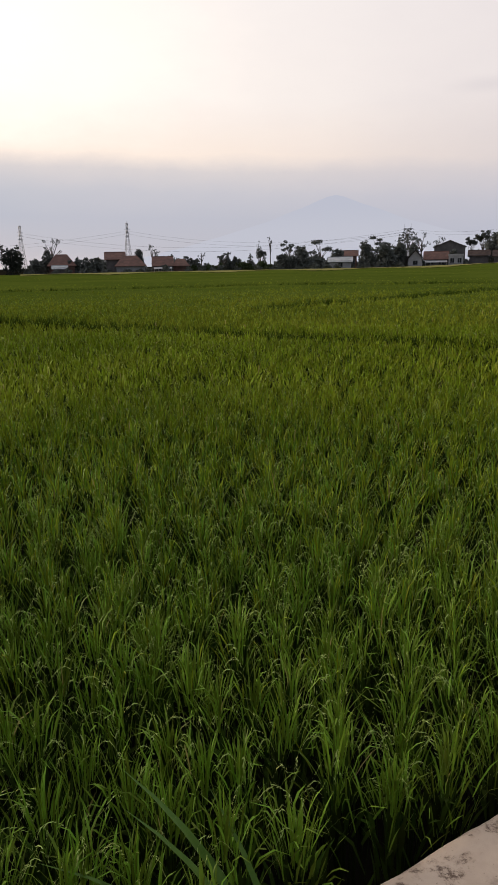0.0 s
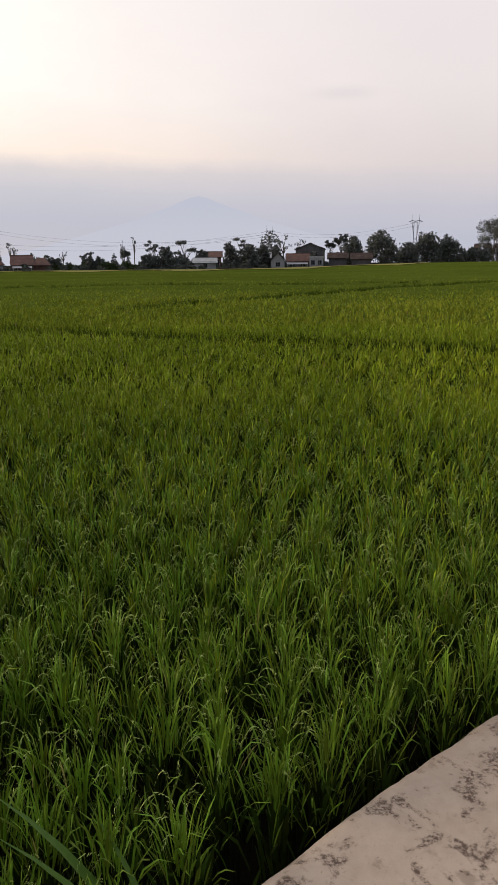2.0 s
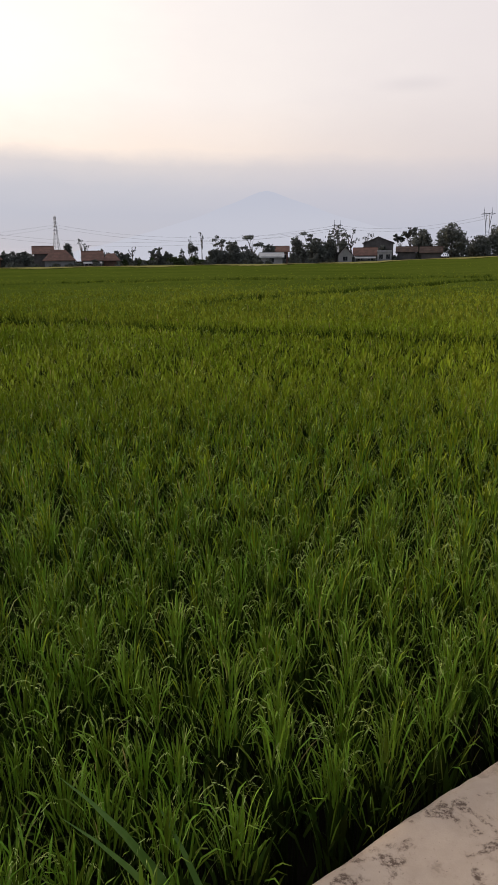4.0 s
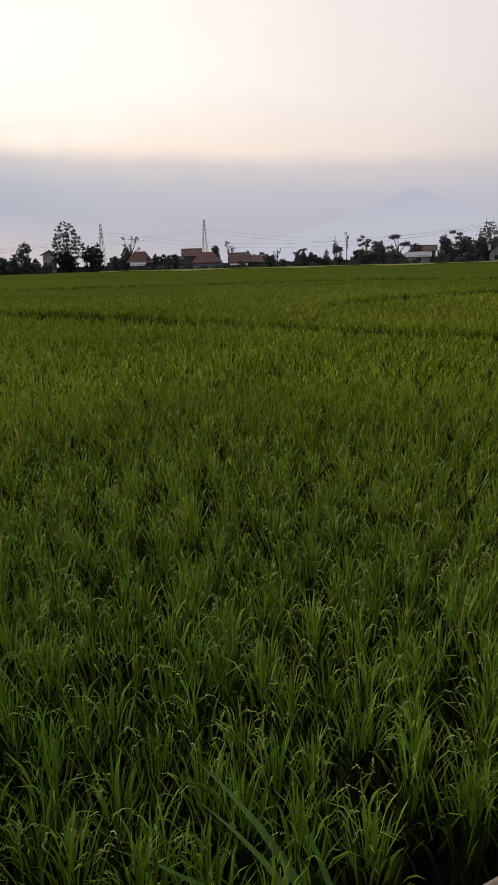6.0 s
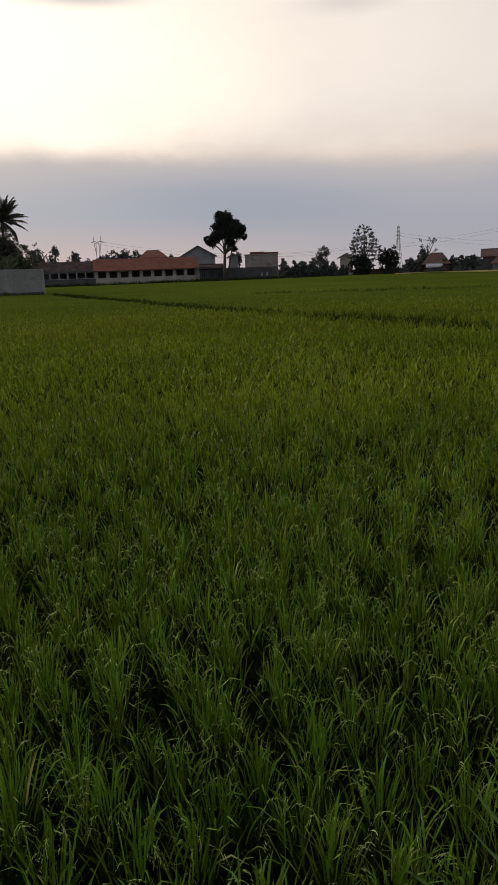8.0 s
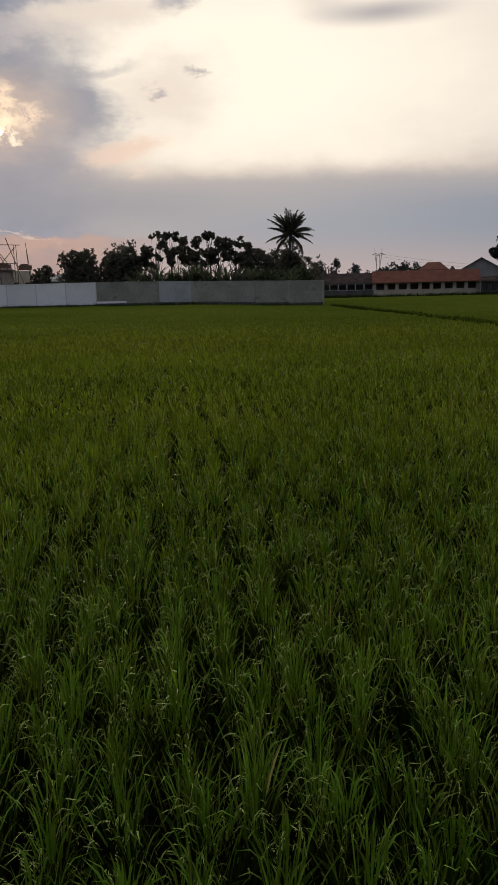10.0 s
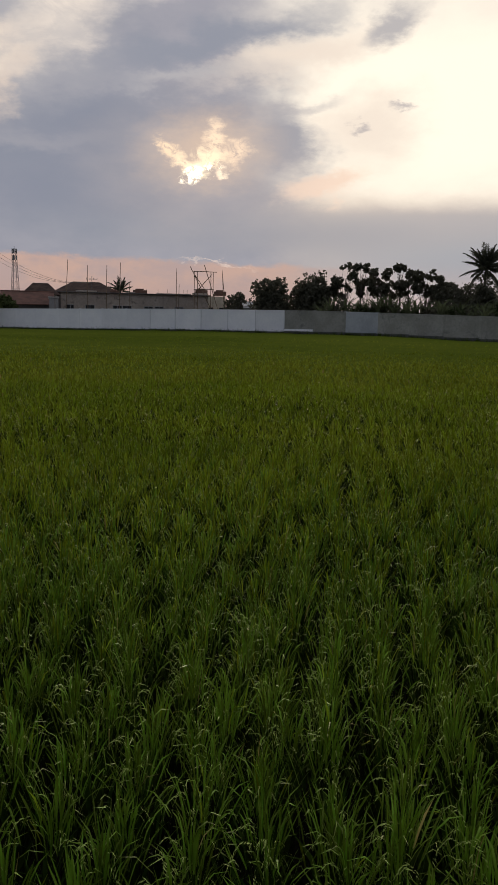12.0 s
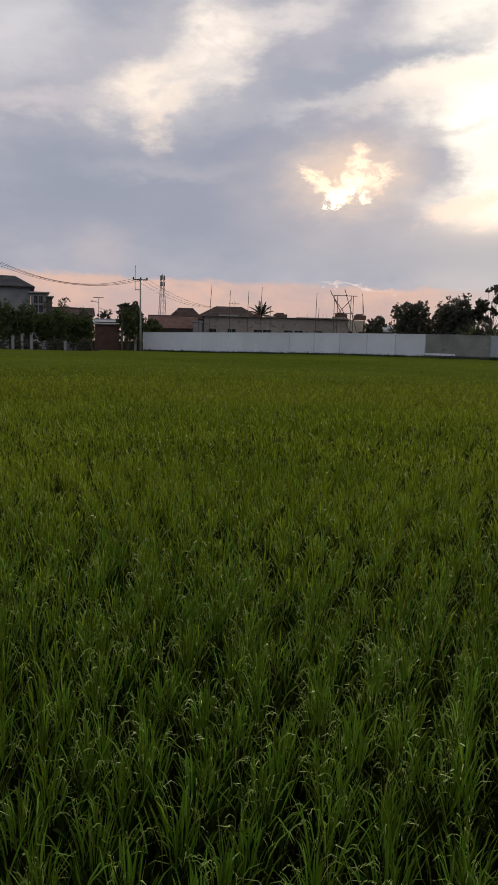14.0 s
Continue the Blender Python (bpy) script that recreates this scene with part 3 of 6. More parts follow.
def ears(bundle, x, y, each, grains, width, top=0.84, grow=1.0):
    """Drooping panicles: a bent stalk with short side twigs."""
    n = len(x) * each
    px, py = np.repeat(x, each), np.repeat(y, each)
    tall = np.repeat(vigour(x, y), each)
    way = rng.uniform(0, 2 * np.pi, n)
    g = rise(px, py)
    h = tall * top * rng.uniform(0.80, 0.98, n)
    reach = rng.uniform(0.04, 0.09, n)
    fall = rng.uniform(0.0, 0.045, n)
    c, s_ = np.cos(way), np.sin(way)

    def on(t):
        out = 0.03 + reach * t
        return np.stack([px + c * out, py + s_ * out, g + h + 0.045 * np.sin(2.4 * t) - fall * t * t * 2.0], -1)

    for t in np.linspace(0.0, 1.0, grains):
        p = on(t)
        d = on(t + 0.1) - on(t)
        d /= np.linalg.norm(d, axis=1, keepdims=True)
        sidev = np.stack([-s_, c, 0 * c], -1)
        k = rng.uniform(-1, 1, (n, 1))
        long = rng.uniform(0.014, 0.028, (n, 1)) * grow
        tipv = p + long * (d * 0.9 + sidev * k * 0.55 + np.array([0, 0, -0.25]))
        wv = np.cross(d, np.array([0.0, 0.0, 1.0])) * width * 0.5 + np.array([0, 0, width * 0.35])
        mid = (p + tipv) / 2
        co = np.stack([p, mid - wv, mid + wv, tipv], 1).reshape(-1, 3)
        i = np.arange(n)[:, None] * 4
        bundle.add(co, np.concatenate([i + np.array([[0, 1, 2]]), i + np.array([[1, 3, 2]])]), 1)


RICE = [MAT["blade"], MAT["panicle"], MAT["straw"], MAT["sheath_shaded"], MAT["blade_mid"], MAT["under_leaf_shaded"]]
rice = Bundle()
x, y = hills(0.75, 4.0, 0.165, 0.192, -126.0, 62.0, 0.36)
sow(rice, x, y, 54, 3, 0.0050, 0.050, 0.87, 0.135, 0.85, ripening=(1.5, 8.5))
sow(rice, x, y, 12, 3, 0.0048, 0.046, 0.80, 0.10, 1.4, ripening=(1.5, 8.5))
# Lower layer and stalks use the tones darkened for canopy shade.
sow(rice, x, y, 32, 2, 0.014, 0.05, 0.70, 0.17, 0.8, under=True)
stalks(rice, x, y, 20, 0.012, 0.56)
ears(rice, x, y, 8, 12, 0.0021, 0.865, 0.72)
near = path_gap(x, y) < 0.4
sow(rice, x[near], y[near], 26, 3, 0.006, 0.05, 0.72, 0.12, 0.9)
ears(rice, x[near], y[near], 3, 12, 0.0022, 0.74, 0.75)
x, y = hills(4.0, 8.0, 0.165, 0.192, jitter=0.38)
sow(rice, x, y, 38, 3, 0.0064, 0.052, 0.868, 0.12, 0.9, ripening=(1.5, 8.5))
sow(rice, x, y, 8, 2, 0.008, 0.055, 0.83, 0.10, 1.6, ripening=(1.5, 8.5))
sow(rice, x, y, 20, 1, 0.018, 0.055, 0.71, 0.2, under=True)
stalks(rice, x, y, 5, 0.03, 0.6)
ears(rice, x, y, 5, 5, 0.0032, 0.87, 0.9)
tagged(rice.object("rice_plants", RICE), "lush green rice plants with young drooping ears", "rice", kind="stuff")
rice = Bundle()
x, y = hills(8.0, 16.0, 0.165, 0.195, jitter=0.42)
sow(rice, x, y, 18, 2, 0.0130, 0.060, 0.868, 0.12, 1.4)
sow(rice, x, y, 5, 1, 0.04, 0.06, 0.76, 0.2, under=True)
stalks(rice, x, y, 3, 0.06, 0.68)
ears(rice, x, y, 2, 1, 0.008, 0.87, 1.5)
tagged(rice.object("rice_plants", [MAT["blade_mid"]] + RICE[1:]), "rice plants with yellowing leaf tips", "rice", kind="stuff")
rice = Bundle()
x, y = hills(16.0, 42.0, 0.22, 0.26)
thin = rng.uniform(0, 1, len(x)) > smooth01(np.hypot(x, y), 22, 42)
x, y = x[thin], y[thin]
sow(rice, x, y, 6, 2, 0.034, 0.06, 0.85, 0.15, 1.1)
ears(rice, x, y, 1, 1, 0.015, 0.88, 2.2)
x, y = hills(24.0, 60.0, 0.4, 0.4)
thin = rng.uniform(0, 1, len(x)) > smooth01(np.hypot(x, y), 34, 60) * 0.75
sow(rice, x[thin], y[thin], 7, 1, 0.05, 0.16, 0.84, 0.14)
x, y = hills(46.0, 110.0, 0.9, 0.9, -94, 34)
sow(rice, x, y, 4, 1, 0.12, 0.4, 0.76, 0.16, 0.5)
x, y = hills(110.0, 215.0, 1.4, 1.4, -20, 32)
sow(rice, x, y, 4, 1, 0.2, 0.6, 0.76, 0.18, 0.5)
tagged(rice.object("rice_plants", [MAT["blade_far_haze"], MAT["panicle"], MAT["straw"], MAT["sheath_shaded"]]), "distant green rice plants in even rows", "rice", kind="stuff")


def bund(line, k):
    """A low earth bank, rough with weeds, between two paddies."""
    sh = Shape()
    pts = []
    for (x0, y0), (x1, y1) in zip(line, line[1:]):
        n = max(2, int(math.hypot(x1 - x0, y1 - y0) / 0.35))
        pts += [(x0 + (x1 - x0) * i / n, y0 + (y1 - y0) * i / n) for i in range(n)]
    rows = []
    for i, (px, py) in enumerate(pts):
        qx, qy = pts[min(i + 1, len(pts) - 1)]
        ox, oy = pts[max(i - 1, 0)]
        t = Vector((qx - ox, qy - oy, 0)).normalized()
        side = Vector((-t.y, t.x, 0))
        if side.x * px + side.y * py < 0:
            side = -side
        r = math.hypot(px, py)
        if r > 72:
            break
        c = Vector((px, py, float(rise(np.array(px), np.array(py))))) + side * 0.16
        top = (0.48 if k == 0 else 0.6) + 0.05 * noise.noise((px * 1.3, py * 1.3, k)) + 0.03 * noise.noise((px * 5, py * 5, k))
        rows.append([c - side * 0.30, c - side * 0.2 + Vector((0, 0, top - 0.12)), c - side * 0.06 + Vector((0, 0, top)), c + side * 0.1 + Vector((0, 0, top - 0.02)), c + side * 0.28])
    m = 5
    v = [p for row in rows for p in row]
    f = [(i * m + j, (i + 1) * m + j, (i + 1) * m + j + 1, i * m + j + 1) for i in range(len(rows) - 1) for j in range(m - 1)]
    ob = sh.add(v, f).object("bund", MAT["bund"], smooth=True)
    tagged(ob, "dark weedy earth bank between rice paddies", "bund", "bunds between paddies", kind="structure")


for i_, line_ in enumerate(BUNDS[:3]):
    bund(line_, i_ * 3.7)


def bank_weeds():
    """Dark weeds that fringe the banks."""
    tufts = Bundle()
    for line, high, gap in zip(BUNDS[:3], (0.915, 0.935, 0.945), (0.042, 0.05, 0.05)):
        px, py = [], []
        for (x0, y0), (x1, y1) in zip(line, line[1:]):
            n = int(math.hypot(x1 - x0, y1 - y0) / gap)
            t = rng.uniform(0, 1, n)
            px.append(x0 + (x1 - x0) * t)
            py.append(y0 + (y1 - y0) * t)
        px, py = np.concatenate(px), np.concatenate(py)
        r = np.hypot(px, py)
        ok = (r < 75) & (np.sin(px * 1.1 + py * 0.7) + rng.normal(0, 0.6, len(px)) > -0.9)
        px, py, r = px[ok], py[ok], r[ok]
        sow(tufts, px + rng.normal(0, 0.1, len(px)) + 0.1 * px / r, py + rng.normal(0, 0.1, len(px)) + 0.1 * py / r, 9, 1, 0.022, 0.08, high, 0.2)
    tagged(tufts.object("bank_weeds", [MAT["bund"], MAT["panicle"], MAT["bund"], MAT["sheath_shaded"]]), "dark green weeds on the banks between paddies", "weeds", kind="stuff")


bank_weeds()


# ---------------------------------------------------------------- boundary wall
def sloped(x0, x1, y0, y1, z0, t0, t1):
    """A block whose top runs from one height to another."""
    v = [(x0, y0, z0), (x1, y0, z0), (x1, y1, z0), (x0, y1, z0), (x0, y0, t0), (x1, y0, t1), (x1, y1, t1), (x0, y1, t0)]
    return Shape().add(v, [(3, 2, 1, 0), (4, 5, 6, 7), (0, 1, 5, 4), (1, 2, 6, 5), (2, 3, 7, 6), (3, 0, 4, 7)])


def build_wall():
    d = WALL_B - WALL_A
    length = float(np.hypot(*d))
    root = thing("wall_boundary", Matrix.Translation((*WALL_A, 0.0)) @ pose(0, 0, 0, 0, 0, math.degrees(math.atan2(d[1], d[0]))),
                 "long rendered boundary wall, partly whitewashed, beside the rice", "wall", kind="structure")
    bays = 19
    step = length / bays
    low_top = 3.27
    grey_bays = 7
    for i in range(bays + 1):
        x0, x1 = i * step, (i + 1) * step
        raw = i < grey_bays
        at = WALL_A + d * min((i + 0.5) / bays, 1.0)
        g = float(rise(at[0], at[1]))
        top, top1 = (low_top + 0.30 - 0.40 * max(0.0, 1 - k / 6) - 0.26 * max(0.0, k - 11) / 8 for k in (i, i + 1))
        mat = MAT["pale_bay"] if i == 4 else MAT["grey_wall"] if raw else MAT["white_wall"]
        w = 0.12 if raw else 0.05
        part("column", Shape().box(x0 - w, x0 + w, -0.09, 0.09, 0.5, top + 0.02, bevel=0.01), mat if raw else MAT["joint" if i < 13 else "white_wall"], root)
        if i == bays:
            break
        part("panel", sloped(x0 + w, x1 - (0.12 if i + 1 < grey_bays else 0.05), -0.06, 0.06, 0.62, top - 0.06, top1 - 0.06), mat, root)
        part("coping", sloped(x0 + w, x1 - (0.12 if i + 1 < grey_bays else 0.05), -0.09, 0.09, min(top, top1) - 0.07, top, top1), mat, root)
        if i == grey_bays - 1:
            part("whitewash", Shape().box(x0 + w, x1 - 0.05, -0.066, 0.066, 0.9, 1.5), MAT["white_wall"], root, "strip of whitewash along the foot")
        part("footing", Shape().box(x0, x1, -0.16, 0.16, 0.0, (0.95 if raw else 0.85) + g), MAT["footing"], root)
    return root


build_wall()

weeds = Bundle()
t_ = rng.uniform(0, 1, 900)
wx = WALL_A[0] + (WALL_B - WALL_A)[0] * t_ * 0.99
wy = WALL_A[1] + (WALL_B - WALL_A)[1] * t_ * 0.99
n_ = np.array([(WALL_B - WALL_A)[1], -(WALL_B - WALL_A)[0]]) / np.hypot(*(WALL_B - WALL_A))
if n_[0] * WALL_A[0] + n_[1] * WALL_A[1] > 0:
    n_ = -n_
sow(weeds, wx + n_[0] * 0.5, wy + n_[1] * 0.5, 9, 1, 0.07, 0.2, 1.12, 0.5)
tagged(weeds.object("wall_weeds", [MAT["bund"], MAT["panicle"], MAT["bund"], MAT["sheath_shaded"]]), "dark weeds along the foot of the boundary wall", "weeds", kind="stuff")


# ---------------------------------------------------------------- more materials
MAT.update({
    "roof_red": surface("clay_tile_roof", (0.135, 0.045, 0.028), (0.205, 0.072, 0.045), 0.7, 0.85, 0.4, 12.0),
    "roof_dark": surface("weathered_tile_roof", (0.05, 0.038, 0.034), (0.10, 0.072, 0.062), 0.7, 0.95, 0.4, 12.0, gloss=0.05),
    "roof_zinc": surface("zinc_roof", (0.28, 0.29, 0.30), (0.42, 0.42, 0.42), 0.8, 0.55, 0.2, 8.0),
    "roof_brown": surface("sooty_clay_roof", (0.098, 0.056, 0.046), (0.165, 0.088, 0.068), 0.7, 0.9, 0.4, 12.0),
    "roof_slate": surface("grey_tile_roof", (0.045, 0.045, 0.050), (0.085, 0.084, 0.088), 0.7, 0.9, 0.4, 12.0, gloss=0.05),
    "roadside_leaf": surface("roadside_leaf", (0.060, 0.078, 0.032), (0.105, 0.125, 0.055), 0.4, 0.9, island=0.6, gloss=0.0, translucent=0.12),
    # Near-black leaf: the shaded side of backlit crowns, put into the colour.
    "crown_shaded": surface("backlit_leaf", (0.030, 0.034, 0.030), (0.055, 0.060, 0.050), 0.3, 0.9, island=0.5, gloss=0.05, translucent=0.04),
    "brick": surface("plain_brickwork", (0.12, 0.07, 0.055), (0.18, 0.105, 0.08), 0.9, 0.9, 0.4, 18.0),
    "plaster_white": surface("white_plaster", (0.26, 0.255, 0.25), (0.37, 0.36, 0.35), 0.6, 0.85, 0.15, 20.0),
    "plaster_pale": surface("pale_grey_render", (0.29, 0.25, 0.215), (0.42, 0.37, 0.32), 0.35, 0.9, 0.25, 15.0, fleck=((0.15, 0.125, 0.11), 0.7, 0.5, 0.66)),
    "plaster_cream": surface("cream_plaster", (0.42, 0.37, 0.29), (0.54, 0.48, 0.38), 0.6, 0.85, 0.15, 20.0),
    "plaster_grey": surface("grey_render", (0.20, 0.20, 0.205), (0.30, 0.30, 0.30), 0.5, 0.9, 0.25, 15.0),
    "plaster_dark": surface("dark_render", (0.075, 0.07, 0.068), (0.13, 0.12, 0.115), 0.6, 0.9, 0.25, 15.0),
    # Annexe wall: its shade is put into this very dark board tone.
    "shade_wall": surface("shaded_boards", (0.040, 0.034, 0.032), (0.070, 0.060, 0.055), 0.8, 0.9, 0.3, 12.0),
    "timber": surface("grey_timber", (0.12, 0.085, 0.055), (0.20, 0.15, 0.10), 1.5, 0.85, 0.2, 30.0),
    "glass": surface("dark_pane", (0.012, 0.013, 0.015), (0.02, 0.021, 0.024), 1.0, 0.15),
    "steel": surface("galvanised_steel", (0.10, 0.105, 0.115), (0.16, 0.165, 0.175), 1.0, 0.5, metal=0.6),
    "pole": surface("concrete_pole", (0.24, 0.24, 0.24), (0.33, 0.33, 0.32), 1.0, 0.85),
    "wire": surface("black_cable", (0.03, 0.03, 0.03), (0.05, 0.05, 0.05), 1.0, 0.6),
    "palm": surface("palm_frond", (0.075, 0.080, 0.060), (0.110, 0.115, 0.085), 0.5, 0.9, island=0.6, translucent=0.35, gloss=0.0),
    "banana": surface("banana_leaf", (0.062, 0.076, 0.040), (0.10, 0.115, 0.062), 0.5, 0.9, island=0.6, translucent=0.35, gloss=0.0),
})


def spot(az, d, turn=0.0):
    """A footing at a compass angle and distance, its front turned to the field."""
    gx, gy = place(az, d)
    return Matrix.Translation((gx, gy, float(rise(np.array(gx), np.array(gy))))) @ pose(0, 0, 0, 0, 0, -az + turn)


def up(el, d):
    """Height over the ground of what shows el degrees over the eye's level."""
    return EYE + d * math.tan(radians(el))


# ---------------------------------------------------------------- trees
def leaves(name, blobs, count, size, seed, mat, parent, bunch=14, tight=0.16, label=""):
    """Many small folded leaves in bunches over a few uneven masses (x, y, z, rx, ry, rz)."""
    g = np.random.default_rng(seed)
    vol = np.array([b[3] * b[4] * b[5] for b in blobs]) ** 0.75
    pts = []
    for b, share in zip(blobs, vol / vol.sum()):
        k = max(int(count * share / bunch), 3)
        d = g.normal(size=(k, 3))
        d /= np.linalg.norm(d, axis=1, keepdims=True)
        rad = g.uniform(0.35, 1.0, (k, 1)) ** 0.6 * g.uniform(0.85, 1.05, (k, 1))
        c = np.array(b[:3]) + d * rad * np.array(b[3:6])
        p = np.repeat(c, bunch, 0) + g.normal(size=(k * bunch, 3)) * np.array(b[3:6]).mean() * tight
        pts.append(p)
    p = np.concatenate(pts)
    p = p[p[:, 2] > 0.15]
    n = len(p)
    a = g.normal(size=(n, 3))
    a /= np.linalg.norm(a, axis=1, keepdims=True)
    b = np.cross(a, g.normal(size=(n, 3)))
    b /= np.linalg.norm(b, axis=1, keepdims=True) + 1e-9
    s = size * g.uniform(0.6, 1.4, (n, 1))
    fold = np.cross(a, b) * s * 0.18
    co = np.stack([p - a * s, p - b * s * 0.5 + fold, p + a * s, p + b * s * 0.5 + fold], 1).reshape(-1, 3)
    i = np.arange(n)[:, None] * 4
    ob = tri_mesh(name, co, np.concatenate([i + np.array([[0, 1, 2]]), i + np.array([[0, 2, 3]])]), [mat])
    ob.parent = parent
    return tagged(ob, label)


def limbs(sh, g, foot, ends, r0, bend=0.15):
    """A trunk's limbs from a fork to the middles of the masses of leaves."""
    for e in ends:
        a, b = Vector(foot), Vector(e)
        pts = [a.lerp(b, t) + Vector((g.normal(0, bend), g.normal(0, bend), 0.25 * math.sin(3.14 * t))) * (0 if t in (0, 1) else 1) for t in (0, 0.35, 0.7, 1)]
        sh.tube(pts, [r0, r0 * 0.7, r0 * 0.45, r0 * 0.15], 5)


SEED = [100]


def tree(az, d, el_top, wide, kind, label, lean=0.0, leaf="leaf", name="tree", group="", trunk_r=None, low=None):
    """A tree that reaches el_top over the eye's level and is wide metres across."""
    SEED[0] += 1
    g = np.random.default_rng(SEED[0])
    h = up(el_top, d)
    root = thing(name, spot(az, d), label, "shrub" if name == "shrub" else "tree", group)
    w = wide / 2
    tr = trunk_r or 0.05 + 0.018 * h
    sh = Shape()
    blobs, count, size, bunch, tight = [], 1600, 0.16, 12, 0.14
    if kind == "dense":
        base = 0.12 if low is None else low
        n = 6 + int(wide / 1.6)
        for i in range(n):
            x = g.uniform(-0.68, 0.68) * w
            zc = h * g.uniform(base + 0.22, 0.80 - 0.30 * (x / w) ** 2)
            blobs.append((x, g.uniform(-0.5, 0.5) * w, zc, w * g.uniform(0.3, 0.45), w * 0.4, min(h * g.uniform(0.16, 0.24), h - zc)))
        blobs.append((lean, 0, h * 0.74, w * 0.55, w * 0.5, h * 0.25))
        blobs.append((0, 0, h * (0.34 + base / 2), w * 0.9, w * 0.7, h * 0.34))
        count = int(500 + 46 * wide * h) if d > 125 else int(900 + 100 * wide * h)
        size, tight = (0.30, 0.16) if d > 125 else (0.17, 0.10)
        foot, tips = (0, 0, h * 0.3), [b[:3] for b in blobs[:5]]
    elif kind == "dome":
        for i in range(22):
            a, k, z = g.uniform(0, 6.28), g.uniform(0.2, 0.56), g.uniform(0.25, 0.73)
            blobs.append((math.cos(a) * k * w, math.sin(a) * k * w, h * z, w * 0.40, w * 0.4, h * 0.27))
        blobs.append((0, 0, h * 0.42, w * 0.86, w * 0.7, h * 0.44))
        count, size, tight = int(500 + (85 if d > 125 else 210) * wide * h), 0.22 if d > 125 else 0.19, 0.07
        foot, tips = (0, 0, h * 0.25), [b[:3] for b in blobs[:5]]
    elif kind == "round":
        fork = h * (0.42 if low is None else low)
        for i in range(8):
            a, k = g.uniform(0, 6.28), g.uniform(0.2, 0.72)
            blobs.append((math.cos(a) * k * w + lean, math.sin(a) * k * w, fork + (h - fork) * g.uniform(0.25, 0.78), w * g.uniform(0.3, 0.45), w * 0.38, (h - fork) * g.uniform(0.16, 0.26)))
        blobs.append((lean, 0, fork + (h - fork) * 0.74, w * 0.5, w * 0.5, (h - fork) * 0.26))
        count = int(800 + 70 * wide * (h - fork))
        foot, tips = (0, 0, fork * 0.85), [b[:3] for b in blobs[:6]]
    elif kind == "layered":
        fork, size, tight = h * 0.4, 0.17, 0.2
        for i in range(9):
            k = g.uniform(-0.85, 0.85)
            zc = h * (0.97 - 0.4 * g.uniform(0, 1) - 0.10 * abs(k))
            blobs.append((k * w, g.uniform(-0.6, 0.6) * w, zc, w * g.uniform(0.22, 0.36), w * 0.3, h * 0.035))
        count = int(300 + 26 * wide * h)
        foot, tips = (0, 0, fork * 0.8), [b[:3] for b in blobs]
    elif kind == "tiers":
        fork, size, tight, bunch = h * 0.3, 0.18, 0.14, 10
        for i in range(10):
            zc = h * (0.36 + 0.62 * i / 9)
            ww = w * (1.0 - 0.62 * max(0, i / 9 - 0.5) ** 2 / 0.25) * g.uniform(0.85, 1.08)
            for side in (-0.62, 0.0, 0.62):
                blobs.append((side * ww, g.uniform(-0.5, 0.5) * ww, zc + g.uniform(-0.1, 0.25) - abs(side) * 0.5, ww * 0.36, ww * 0.5, h * 0.022))
        count = int(42 * wide * h)
        foot, tips = (0, 0, fork), [b[:3] for b in blobs[::2]]
    elif kind == "bare":
        fork, size, bunch = h * 0.45, 0.15, 6
        for i in range(9):
            a, k = g.uniform(0, 6.28), g.uniform(0.3, 1.0)
            blobs.append((math.cos(a) * k * w, math.sin(a) * k * w, h * g.uniform(0.6, 0.98), w * 0.28, w * 0.28, h * 0.05))
        count = int(120 + 9 * wide * h)
        foot, tips = (0, 0, fork), [b[:3] for b in blobs]
    else:  # lobes of large leaves on bare limbs
        base = 0.66 if low is None else low
        fork, size, tight, bunch = h * base * 0.62, 0.15, 0.13, 16
        mid, half = h * (1 + base) / 2, h * (1 - base) / 2
        tr *= 0.62
        for i in range(6 + int(wide * 3.6)):
            k = g.uniform(-0.8, 0.8)
            r = min(w * 0.42, half * 0.8, 0.6) * g.uniform(0.7, 1.05)
            zc = mid + (half - r * 0.8) * g.uniform(-1, 1) * math.sqrt(1 - k * k) + half * 0.12
            blobs.append((k * w, g.uniform(-0.6, 0.6) * w, zc, r, r, r * 0.8))
        count = 210 * len(blobs)
        foot, tips = (0, 0, fork), [b[:3] for b in blobs]
    sh.tube([(0, 0, 0), (0.06 * tr, 0, foot[2] * 0.5), foot, (lean * 0.7, 0, h * 0.8)], [tr * 1.25, tr, tr * 0.8, tr * 0.2], 7)
    limbs(sh, g, foot, tips, tr * (0.34 if kind == "tufts" else 0.5))
    part("trunk", sh, MAT["bark"], root, smooth=True)
    # Beyond 150 m the leaf copy with haze in its colour is used.
    leaves("crown", blobs, count, size, SEED[0], MAT["leaf_far_haze" if leaf == "leaf" and d > 150 else leaf], root, bunch, tight)
    return root


